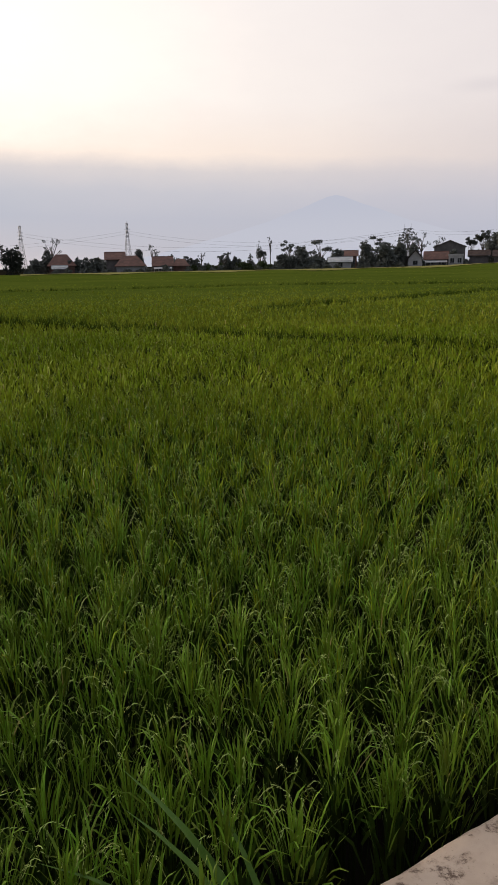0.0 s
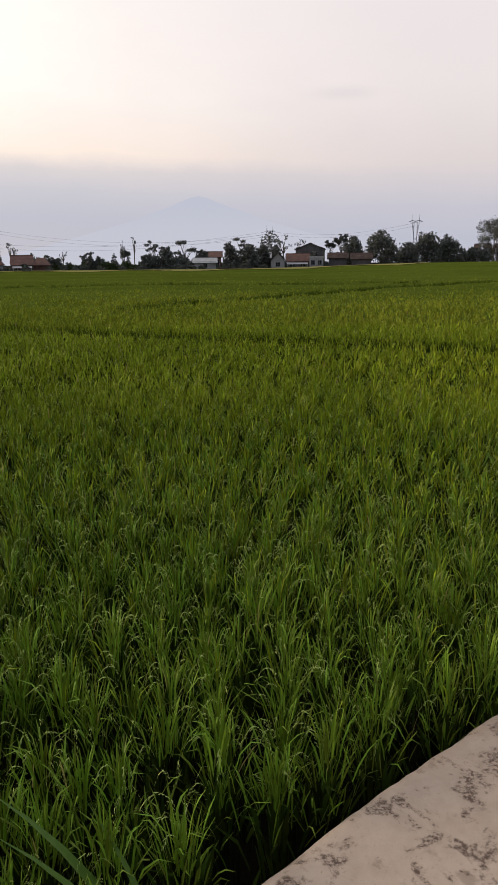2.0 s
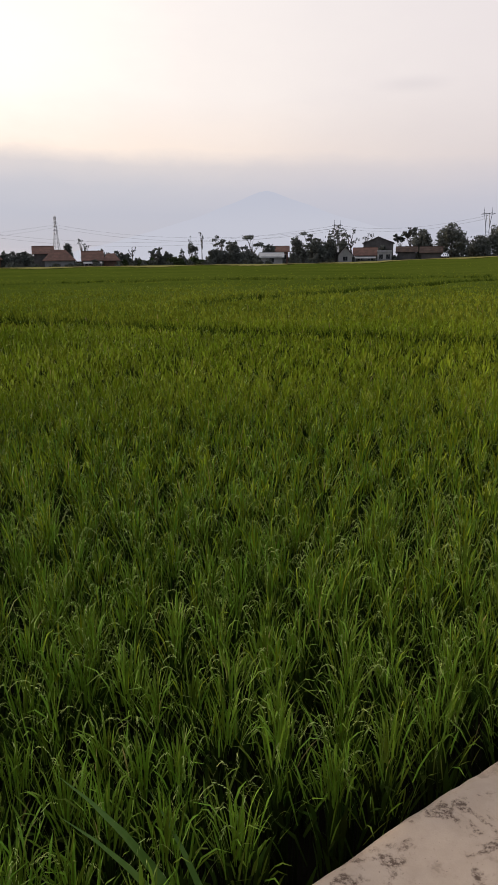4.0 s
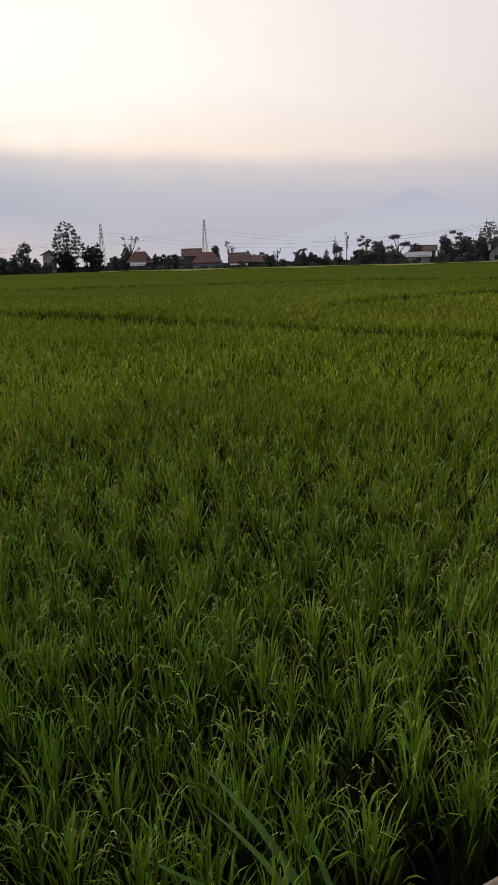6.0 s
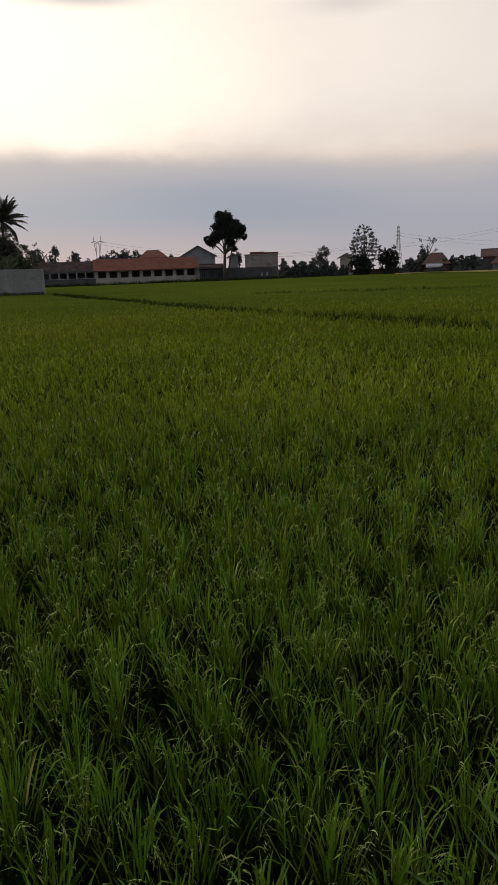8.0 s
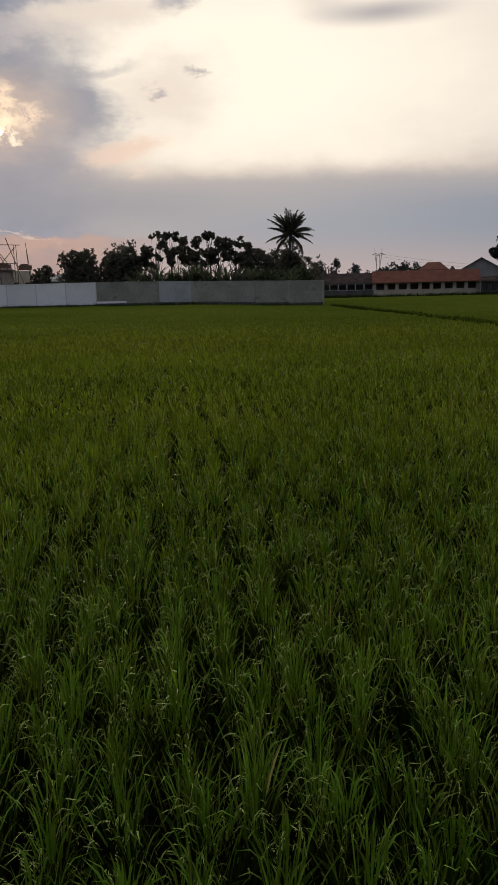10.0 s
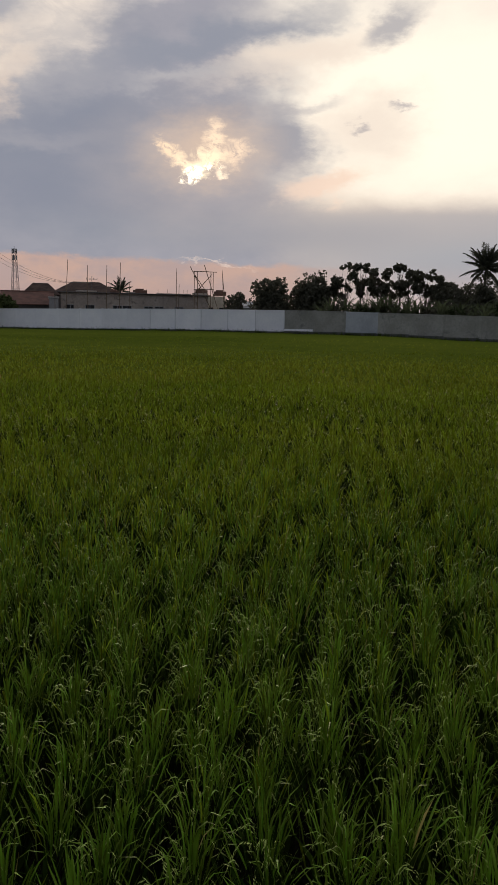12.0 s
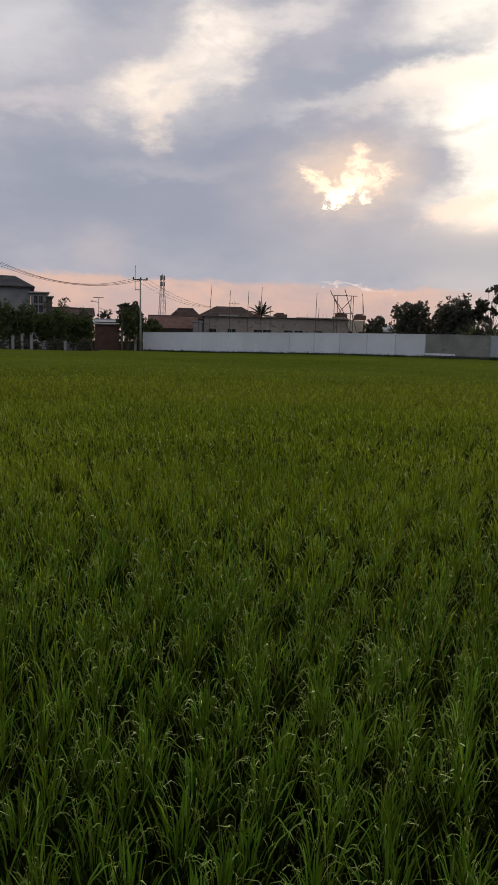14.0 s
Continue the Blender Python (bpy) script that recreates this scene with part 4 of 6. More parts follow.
def frond_mesh(length, droop, seed, leaflets=34, wide=0.55):
    """A feathered palm leaf along +x: a bent rib and its hanging leaflets."""
    g = np.random.default_rng(seed)
    sh = Shape()
    rib = [(length * t, 0, length * (0.42 * t - droop * t * t)) for t in np.linspace(0, 1, 8)]
    sh.tube(rib, [0.05 * (1 - 0.85 * i / 7) for i in range(8)], 4)
    for i in range(leaflets):
        t = 0.12 + 0.88 * i / leaflets
        p = Vector((length * t, 0, length * (0.42 * t - droop * t * t)))
        ll = wide * (0.45 + math.sin(3.14 * min(t * 0.9 + 0.08, 1.0))) * g.uniform(0.8, 1.1)
        for s in (-1, 1):
            e = p + Vector((ll * 0.72, s * ll * 0.50, -ll * g.uniform(0.2, 0.5)))
            m = p.lerp(e, 0.5) + Vector((0, 0, ll * 0.12))
            sh.add([p, m + Vector((0.03, 0, 0)), e, m - Vector((0.03, 0, 0))], [(0, 1, 2), (0, 2, 3)])
    return sh


def palm(az, d, el_top, label, size=3.3, fronds=44, bend=0.5):
    h = up(el_top, d)
    root = thing("coconut_palm", spot(az, d), label, "palm tree")
    z = h - size * 0.86
    pts = [(bend * math.sin(t * 1.4) * 0.4, 0, z * t) for t in np.linspace(0, 1, 8)]
    part("trunk", Shape().tube(pts, [0.24 - 0.02 * i * 0.7 for i in range(8)], 8), MAT["bark"], root, smooth=True)
    g = random.Random(5)
    for i in range(fronds):
        ring = i / fronds
        tilt = 88 - 116 * ring ** 1.6 + g.uniform(-7, 7)
        f = part("frond", frond_mesh(size * g.uniform(0.78, 1.08), 0.22 + 0.24 * ring + g.uniform(0, 0.14), i, 34, 0.56), MAT["palm"], root)
        f.matrix_basis = Matrix.Translation((pts[-1][0], 0, z)) @ pose(0, 0, 0, 0, -tilt + 22, i * 137.5 + g.uniform(-10, 10))
    return root


def banana(az, d, tall, seed, group="banana plants behind the wall"):
    root = thing("banana_plant", spot(az, d), "banana plant with ragged upright green leaves behind the wall", "banana plant", group)
    g = random.Random(seed)
    part("stem", Shape().tube([(0, 0, 0), (0.04, 0, tall * 0.3), (0, 0, tall * 0.55)], [0.16, 0.13, 0.09], 7), MAT["banana"], root, smooth=True)
    for i in range(10):
        ln, wd = tall * g.uniform(0.40, 0.56), g.uniform(0.10, 0.16)
        v, f = [], []
        for k in range(7):
            t = k / 6
            x, z = ln * (0.16 * t + 0.32 * t ** 2.4), ln * (t - 0.25 * t ** 3)
            ww = wd * (math.sin(3.14 * (0.1 + 0.86 * t)) ** 0.6) * g.uniform(0.7, 1.0)
            v += [(x, -ww, z - 0.12 * ww), (x, 0, z + 0.04), (x, ww, z - 0.12 * ww)]
        for k in range(6):
            f += [(3 * k, 3 * k + 1, 3 * k + 4, 3 * k + 3), (3 * k + 1, 3 * k + 2, 3 * k + 5, 3 * k + 4)]
        b = part("leaf", Shape().add(v, f), MAT["banana"], root)
        b.matrix_basis = Matrix.Translation((0, 0, tall * 0.52)) @ pose(0, 0, 0, 0, g.uniform(-5, 22), i * 137.5 + g.uniform(-25, 25))
    return root


# ---------------------------------------------------------------- houses
def gable_roof(x0, x1, y0, y1, z, rise_, along="x", lip=0.5, thick=0.12):
    sh = Shape()
    x0, x1, y0, y1 = x0 - lip, x1 + lip, y0 - lip, y1 + lip
    drop = 0.25
    if along == "x":
        ym = (y0 + y1) / 2
        up_ = [(x0, y0, z - drop), (x1, y0, z - drop), (x1, ym, z + rise_), (x0, ym, z + rise_), (x1, y1, z - drop), (x0, y1, z - drop)]
    else:
        xm = (x0 + x1) / 2
        up_ = [(x0, y1, z - drop), (x0, y0, z - drop), (xm, y0, z + rise_), (xm, y1, z + rise_), (x1, y0, z - drop), (x1, y1, z - drop)]
    lo = [(a, b, c - thick) for a, b, c in up_]
    sh.add(up_ + lo, [(0, 1, 2, 3), (3, 2, 4, 5), (7, 6, 9, 8), (8, 9, 11, 10), (1, 0, 6, 7), (5, 4, 10, 11), (0, 3, 9, 6), (3, 5, 11, 9), (2, 1, 7, 8), (4, 2, 8, 10)])
    return sh


def hip_roof(x0, x1, y0, y1, z, rise_, ridge=0.4, lip=0.5, thick=0.12):
    sh = Shape()
    x0, x1, y0, y1 = x0 - lip, x1 + lip, y0 - lip, y1 + lip
    xm, ym, r = (x0 + x1) / 2, (y0 + y1) / 2, (x1 - x0) * ridge / 2
    v = [(x0, y0, z - 0.2), (x1, y0, z - 0.2), (x1, y1, z - 0.2), (x0, y1, z - 0.2), (xm - r, ym, z + rise_), (xm + r, ym, z + rise_)]
    v += [(a, b, z - 0.2 - thick) for a, b, c in v[:4]]
    return sh.add(v, [(0, 1, 5, 4), (1, 2, 5), (2, 3, 4, 5), (3, 0, 4), (6, 7, 1, 0), (7, 8, 2, 1), (8, 9, 3, 2), (9, 6, 0, 3), (9, 8, 7, 6)])


def ridge_caps(x0, x1, y, z):
    return Shape().tube([(x0, y, z), ((x0 + x1) / 2, y, z + 0.02), (x1, y, z)], [0.12, 0.12, 0.12], 6)


def opening(root, x, z, w, h, y, mat_frame, name="window"):
    """A window or door set in the front: a proud surround, a recessed dark pane and a sill."""
    fr = Shape()
    for x0, x1, z0, z1 in ((x - w / 2 - 0.08, x + w / 2 + 0.08, z + h, z + h + 0.08), (x - w / 2 - 0.08, x - w / 2, z, z + h), (x + w / 2, x + w / 2 + 0.08, z, z + h), (x - 0.03, x + 0.03, z, z + h)):
        fr.box(x0, x1, y - 0.07, y + 0.02, z0, z1)
    w_ = part(name, fr, mat_frame, root)
    part("pane", Shape().box(x - w / 2, x + w / 2, y - 0.03, y + 0.01, z, z + h), MAT["glass"], w_)
    part("sill", Shape().box(x - w / 2 - 0.12, x + w / 2 + 0.12, y - 0.14, y + 0.02, z - 0.08, z), mat_frame, w_)
    return w_


def house(az0, az1, d, el_eave, el_ridge, wall, roof, label, form="x", depth=7.0, windows=2, trim="plaster_grey", turn=0.0, name="house", lip=0.5, porch=False):
    """A house that spans two compass angles at a distance; its eaves and ridge by their heights over the eye's level."""
    mid = (az0 + az1) / 2
    w = d * radians(az1 - az0)
    e, r = up(el_eave, d), up(el_ridge, d)
    root = thing(name, spot(mid, d, turn), label, "house")
    x0, x1 = -w / 2 + lip * 0.7, w / 2 - lip * 0.7
    sh = Shape().box(x0, x1, 0, depth, 0, e)
    if form == "y":
        sh.add([(x0, 0, e), (x1, 0, e), (0, 0, r - 0.2), (x0, depth, e), (x1, depth, e), (0, depth, r - 0.2)], [(0, 1, 2), (5, 4, 3)])
    elif form == "x":
        sh.add([(x0, 0, e), (x0, depth, e), (x0, depth / 2, r - 0.2), (x1, 0, e), (x1, depth, e), (x1, depth / 2, r - 0.2)], [(2, 1, 0), (3, 4, 5)])
    part("wall", sh, MAT[wall], root)
    if form in "xy":
        part("roof", gable_roof(x0, x1, 0, depth, e, r - e, form, lip), MAT[roof], root)
        if form == "x":
            part("ridge_cap", ridge_caps(x0 - lip, x1 + lip, depth / 2, r), MAT[roof], root)
    elif form == "hip":
        part("roof", hip_roof(x0, x1, 0, depth, e, r - e, 0.4, lip), MAT[roof], root)
    elif form == "flat":
        part("parapet", Shape().box(x0 - 0.12, x1 + 0.12, -0.12, depth + 0.12, e, r, bevel=0.03), MAT[roof], root)
    for i in range(windows):
        x = x0 + (x1 - x0) * (i + 0.5) / windows
        hh = min(1.3, e * 0.38)
        opening(root, x, e * 0.42, min(1.1, (x1 - x0) / windows * 0.5), hh, 0, MAT[trim])
    if porch:
        part("porch_roof", Shape().add([(x0, -2.4, e * 0.62), (x1, -2.4, e * 0.62), (x1, 0, e * 0.80), (x0, 0, e * 0.80), (x0, -2.4, e * 0.57), (x1, -2.4, e * 0.57), (x1, 0, e * 0.75), (x0, 0, e * 0.75)],
                                       [(0, 1, 2, 3), (7, 6, 5, 4), (1, 0, 4, 5), (2, 1, 5, 6), (0, 3, 7, 4)]), MAT["roof_zinc"], root)
        for i in range(5):
            x = x0 + 0.15 + (x1 - x0 - 0.3) * i / 4
            part("post", Shape().box(x - 0.09, x + 0.09, -2.3, -2.12, 0, e * 0.58), MAT["plaster_white"], root)
    return root


# ---------------------------------------------------------------- along the far edge of the fields, north-east to west
TR = "dark leafy tree beyond the rice"
tree(28.0, 226, 2.62, 12.5, "round", "large spreading tree with a tall airy crown", low=0.3)
tree(29.3, 232, 2.3, 9, "round", TR)
# Dark blocks added to fill the gaps between trunks; no building is known here.
for a in (26.9, 27.5, 28.3):
    house(a - 0.22, a + 0.22, 236, 0.7, 0.9, "plaster_dark", "roof_dark", "narrow dark hut seen between tree trunks", "x", 4, 1, name="filler")
for a, e in ((26.6, 0.75), (27.6, 0.95), (28.6, 0.9), (29.8, 0.8)):
    tree(a, 244, e, 5.5, "dense", "dark bushes behind the spreading tree", name="shrub", low=0.0, group="bushes behind the tree")
tree(23.4, 214, 1.86, 8.5, "dense", TR)
tree(24.9, 216, 1.62, 7.5, "dense", TR)
tree(25.75, 222, 0.62, 2.6, "dense", "low dark shrub beyond the rice", name="shrub")
tree(21.9, 212, 1.28, 6, "dense", TR)
tree(20.1, 205, 2.2, 9, "dense", TR)
tree(18.2, 206, 1.8, 6, "dense", TR)
tree(17.2, 212, 1.88, 4.6, "tufts", "slender tree with tufted crown")
tree(16.4, 214, 1.5, 3.0, "tufts", "slender tree with tufted crown")
tree(22.4, 208, 0.9, 4.5, "dense", "low dark shrub beyond the rice", name="shrub")
house(16.2, 17.7, 199, 0.25, 0.55, "plaster_dark", "roof_dark", "low dark farmhouse at the edge of the rice", "x", 6, 0)
house(17.9, 19.5, 197, 0.12, 0.48, "plaster_dark", "roof_dark", "low dark barn with a sooty roof", "x", 6, 0, name="barn")
house(13.75, 16.05, 212, 0.95, 1.36, "plaster_dark", "roof_dark", "dark rendered hall under a low dark gabled roof", "y", 12, 0, name="hall", lip=0.35)
house(14.75, 15.98, 195, 0.22, 0.36, "plaster_white", "plaster_white", "small white flat-roofed house", "flat", 5, 2)
house(13.1, 14.85, 198, 0.12, 0.60, "plaster_grey", "roof_brown", "small house with a red tiled roof", "x", 6, 2, porch=True)
house(11.9, 13.1, 194, 0.15, 0.75, "plaster_white", "roof_dark", "pale house with its gable to the fields", "y", 7, 1)
house(10.9, 12.0, 200, 0.45, 0.75, "plaster_dark", "roof_zinc", "dark shed with a grey roof", "x", 6, 1, name="shed")
tree(10.0, 204, 2.0, 6.0, "layered", "airy tree with flat layers of leaves")
tree(11.9, 226, 2.35, 7.0, "tiers", "tall thin tree with tiered branches")
tree(12.9, 224, 1.95, 4.6, "bare", "almost bare tree with thin branches")
tree(14.0, 228, 1.70, 4.4, "bare", "almost bare tree with thin branches")
tree(12.4, 208, 1.25, 4.6, "dense", TR)
tree(8.95, 197, 1.72, 4.2, "dense", TR, low=0.05)
tree(10.3, 196, 1.38, 6.6, "dense", TR, low=0.05)
tree(11.3, 198, 1.42, 5.0, "dense", TR, low=0.05)
house(6.15, 7.95, 192, 0.16, 0.42, "plaster_white", "roof_zinc", "small white house with a zinc roof", "x", 6, 1)
house(7.0, 8.35, 214, 0.55, 0.88, "brick", "roof_brown", "brick house with a red tiled roof", "x", 6, 2)
tree(6.8, 208, 1.02, 5.2, "dense", TR)
tree(5.6, 206, 1.72, 7.0, "layered", "airy tree with flat layers of leaves")
tree(4.25, 200, 1.46, 3.6, "dense", TR)
tree(3.3, 208, 1.82, 5.0, "layered", "airy tree with flat layers of leaves")
tree(2.75, 197, 0.80, 4.6, "dense", TR, low=0.03)
tree(3.8, 198, 0.66, 5.4, "dense", TR, low=0.03)
tree(5.2, 199, 0.52, 6.2, "dense", "brownish hedge of shrubs beside the rice", name="shrub", low=0.03)
tree(1.1, 204, 1.24, 3.3, "round", TR, low=0.3)
tree(1.85, 214, 1.98, 1.3, "bare", "tall bare tree with a few twigs", trunk_r=0.14)
tree(0.95, 216, 1.75, 1.0, "bare", "tall bare tree with a few twigs", trunk_r=0.1)
tree(0.35, 206, 0.72, 2.0, "tiers", "small palm-like tree beyond the rice")
tree(-0.78, 206, 0.62, 1.7, "dense", "small columnar tree beyond the rice", low=0.02)
tree(-1.28, 206, 0.66, 1.8, "dense", "small columnar tree beyond the rice", low=0.02)
tree(-1.62, 204, 1.06, 3.6, "layered", "small umbrella-shaped tree with a flat top")
tree(-3.3, 206, 0.98, 2.0, "bare", "almost bare tree with thin branches")
tree(-3.55, 204, 0.5, 1.2, "dense", "small columnar tree beyond the rice", low=0.02)
for a, w_, e in ((-2.6, 3.4, 0.05), (-1.9, 3.0, 0.12), (-0.2, 4.6, 0.16), (1.3, 5.5, 0.2), (0.3, 3.0, 0.1), (-4.0, 3.0, 0.1)):
    tree(a, 198, e, w_, "dense", "pale scrub along the edge of the rice", leaf="leaf_light", name="shrub", low=0.02, group="scrub along the field")
house(-6.95, -5.4, 190, 0.10, 0.70, "plaster_dark", "roof_brown", "house with a clay tiled roof and white porch posts", "x", 7, 2, porch=True)
house(-5.5, -4.2, 194, 0.06, 0.52, "brick", "roof_brown", "low house with a clay tiled roof", "hip", 7, 0)
tree(-5.55, 206, 0.92, 2.2, "dense", TR)
tree(-4.45, 206, 0.72, 2.6, "dense", TR)
tree(-6.9, 208, 1.50, 3.6, "bare", "almost bare tree with thin branches")
tree(-7.95, 204, 1.32, 3.9, "round", TR, low=0.25)
house(-10.4, -8.9, 198, 0.62, 1.08, "plaster_dark", "roof_brown", "tall house with a long red tiled roof", "x", 7, 0)
house(-9.7, -7.4, 189, 0.12, 0.82, "plaster_grey", "roof_brown", "house with a broad red tiled roof", "hip", 8, 0)
for a, w_, e in ((-12.4, 3.0, 0.66), (-11.8, 2.6, 0.78), (-11.3, 2.6, 0.72), (-10.9, 2.4, 0.82), (-15.4, 3.6, 0.68), (-12.9, 2.2, 0.6)):
    tree(a, 193, e, w_, "dense", "dark green shrub at the edge of the rice", name="shrub", low=0.03, group="shrubs along the field")
house(-14.5, -12.5, 192, 0.22, 0.98, "brick", "roof_brown", "house with a broad brown hipped roof", "hip", 7, 0)
house(-14.2, -13.1, 189, 0.02, 0.18, "plaster_dark", "roof_zinc", "low shed with a pale zinc roof beside the rice", "x", 4, 0, name="shed")
tree(-14.5, 198, 1.3, 3.6, "dense", TR)
tree(-14.15, 204, 2.1, 4.4, "bare", "almost bare tree with thin branches")
tree(-16.95, 187, 1.70, 7.0, "dome", "dome-shaped dense dark tree", leaf="crown_shaded")
tree(-18.9, 189, 1.40, 8.2, "dome", "dome-shaped dense dark tree", leaf="crown_shaded")
tree(-18.7, 196, 3.16, 7.6, "tiers", "tall tree with feathery tiers of leaves")
house(-20.6, -19.35, 194, 0.92, 1.2, "plaster_cream", "roof_dark", "cream house partly hidden by trees", "y", 7, 0, lip=0.7)
tree(-21.75, 190, 1.78, 4.2, "round", "young tree with a loose crown", low=0.3)
for a, w_, e in ((-24.6, 3.0, 0.95), (-23.9, 3.2, 0.75), (-23.2, 3.4, 0.8), (-22.5, 3.8, 0.92), (-21.6, 3.6, 0.75), (-20.95, 2.8, 0.62), (-20.2, 3.0, 0.42)):
    tree(a, 186, e, w_, "dense", "dark hedge shrub at the edge of the rice", name="shrub", low=0.02, group="hedge along the field")
block = house(-27.65, -24.95, 176, 1.28, 1.36, "plaster_pale", "plaster_pale", "unfinished two-storey block with a red brick parapet", "flat", 8, 0)
for x0_, x1_, z_ in ((-2.6, 0.6, 0.5), (0.6, 3.9, 0.34)):
    part("brick_parapet", Shape().box(x0_, x1_, -0.12, 0.25, up(1.36, 176) - 0.02, up(1.36, 176) + z_, bevel=0.03), MAT["roof_red"], block, "raw red brickwork")
house(-24.93, -24.5, 177, 0.9, 0.98, "plaster_dark", "roof_dark", "dark lean-to against the unfinished block", "flat", 4, 1, name="shed")
house(-28.85, -27.95, 178, 1.25, 1.5, "plaster_grey", "roof_dark", "narrow grey rendered house", "y", 7, 0)
tree(-28.0, 190, 1.62, 2.6, "round", TR)
house(-32.4, -29.65, 186, 1.42, 2.14, "plaster_grey", "roof_dark", "grey house with a dark gabled roof", "y", 9, 0)
house(-35.4, -33.3, 192, 1.45, 1.96, "brick", "roof_red", "house with a red hipped roof", "hip", 9, 0)
for a, w_, e in ((-38.0, 5.0, 1.85), (-37.2, 6.0, 2.05), (-36.4, 5.4, 2.0), (-35.6, 4.4, 2.0), (-40.0, 4.2, 1.95), (-39.2, 3.0, 1.55), (-33.0, 2.6, 1.55)):
    tree(a, 196, e, w_, "dense", TR)

g_ = random.Random(14)
for i in range(26):
    a = -16.0 + 28.0 * (i + g_.uniform(0.1, 0.9)) / 26
    tree(a, 186.5, g_.uniform(-0.22, 0.1), g_.uniform(1.6, 3.4), "dense", "low shrub in front of the far houses", name="shrub", low=0.0, group="shrubs before the far houses")
g_ = random.Random(4)
for i in range(42):
    a = -15.6 + 43.5 * (i + g_.uniform(0.1, 0.9)) / 42
    tree(a, (206 if a < 16 else 214) + g_.uniform(0, 12), g_.uniform(0.0, 0.75), g_.uniform(3.5, 6.5), "dense", "dark bushes between the far houses", name="shrub", low=0.0, group="bushes between the houses")


def grey_yard_wall():
    d = 168
    root = thing("yard_wall", spot(-27.1, d), "low dark concrete yard wall beside the rice", "wall", kind="structure")
    w = d * radians(4.1)
    for i in range(6):
        x0 = -w / 2 + w * i / 6
        part("panel", Shape().box(x0 + 0.1, x0 + w / 6 - 0.1, 0, 0.12, 0, up(0.42, d)), MAT["plaster_dark"], root)
        part("column", Shape().box(x0 - 0.1, x0 + 0.1, -0.04, 0.16, 0, up(0.46, d)), MAT["plaster_dark"], root)
    return root


grey_yard_wall()


def white_sack(az, d, z, s):
    root = thing("sack", spot(az, d), "white sack hanging on the dark yard wall", "sack", "white sacks")
    sh = Shape()
    sh.tube([(0, 0, 0), (0.05, 0, s * 0.3), (0.12, 0, s * 0.7), (0.16, 0, s)], [s * 0.16, s * 0.24, s * 0.2, s * 0.08], 8)
    part("bag", sh, MAT["plaster_white"], root, smooth=True)
    root.location.z += z
    return root


white_sack(-26.35, 167.6, 1.2, 0.9)
white_sack(-25.95, 167.6, 1.2, 0.9)
white_sack(-24.9, 186, 1.6, 1.0)


def lone_tree():
    d, az_ = 162, -29.05
    root = thing("tree", spot(az_, d), "tall dark broadleaved tree with a bare forked trunk", "tree")
    k = d / 1320 * 0.98
    masses = [(0.2, 96, 24, 18), (-0.5, 82, 25, 16), (2.4, 84, 18, 16), (-1.7, 66, 20, 13), (2.6, 70, 18, 14), (1.0, 72, 22, 14), (-2.6, 55, 14, 9), (3.9, 78, 12, 13), (1.3, 56, 14, 10), (2.0, 46, 9, 8), (-3.4, 62, 9, 8), (-0.6, 104, 12, 8), (4.3, 66, 8, 9)]
    blobs = [(x, 0.5 * math.sin(i * 2.3) * 2, z * k + 1.7, w * k * 0.62, w * k * 0.6, h * k * 0.62) for i, (x, z, w, h) in enumerate(masses)]
    sh = Shape()
    sh.tube([(0, 0, 0), (-0.1, 0, 3.0), (0.1, 0, 6.0), (0.3, 0, 9.0), (0.3, 0, 13.0)], [0.42, 0.34, 0.28, 0.2, 0.06], 8)
    sh.tube([(0.2, 0.1, 0.8), (1.0, 0.1, 4.0), (1.5, 0, 6.5), (2.3, 0, 9.0)], [0.2, 0.17, 0.14, 0.06], 6)
    g = np.random.default_rng(3)
    limbs(sh, g, (0.1, 0, 6.0), [b[:3] for b in blobs], 0.16)
    part("trunk", sh, MAT["bark"], root, smooth=True)
    leaves("crown", blobs, 17000, 0.21, 31, MAT["crown_shaded"], root, 14, 0.17)


lone_tree()


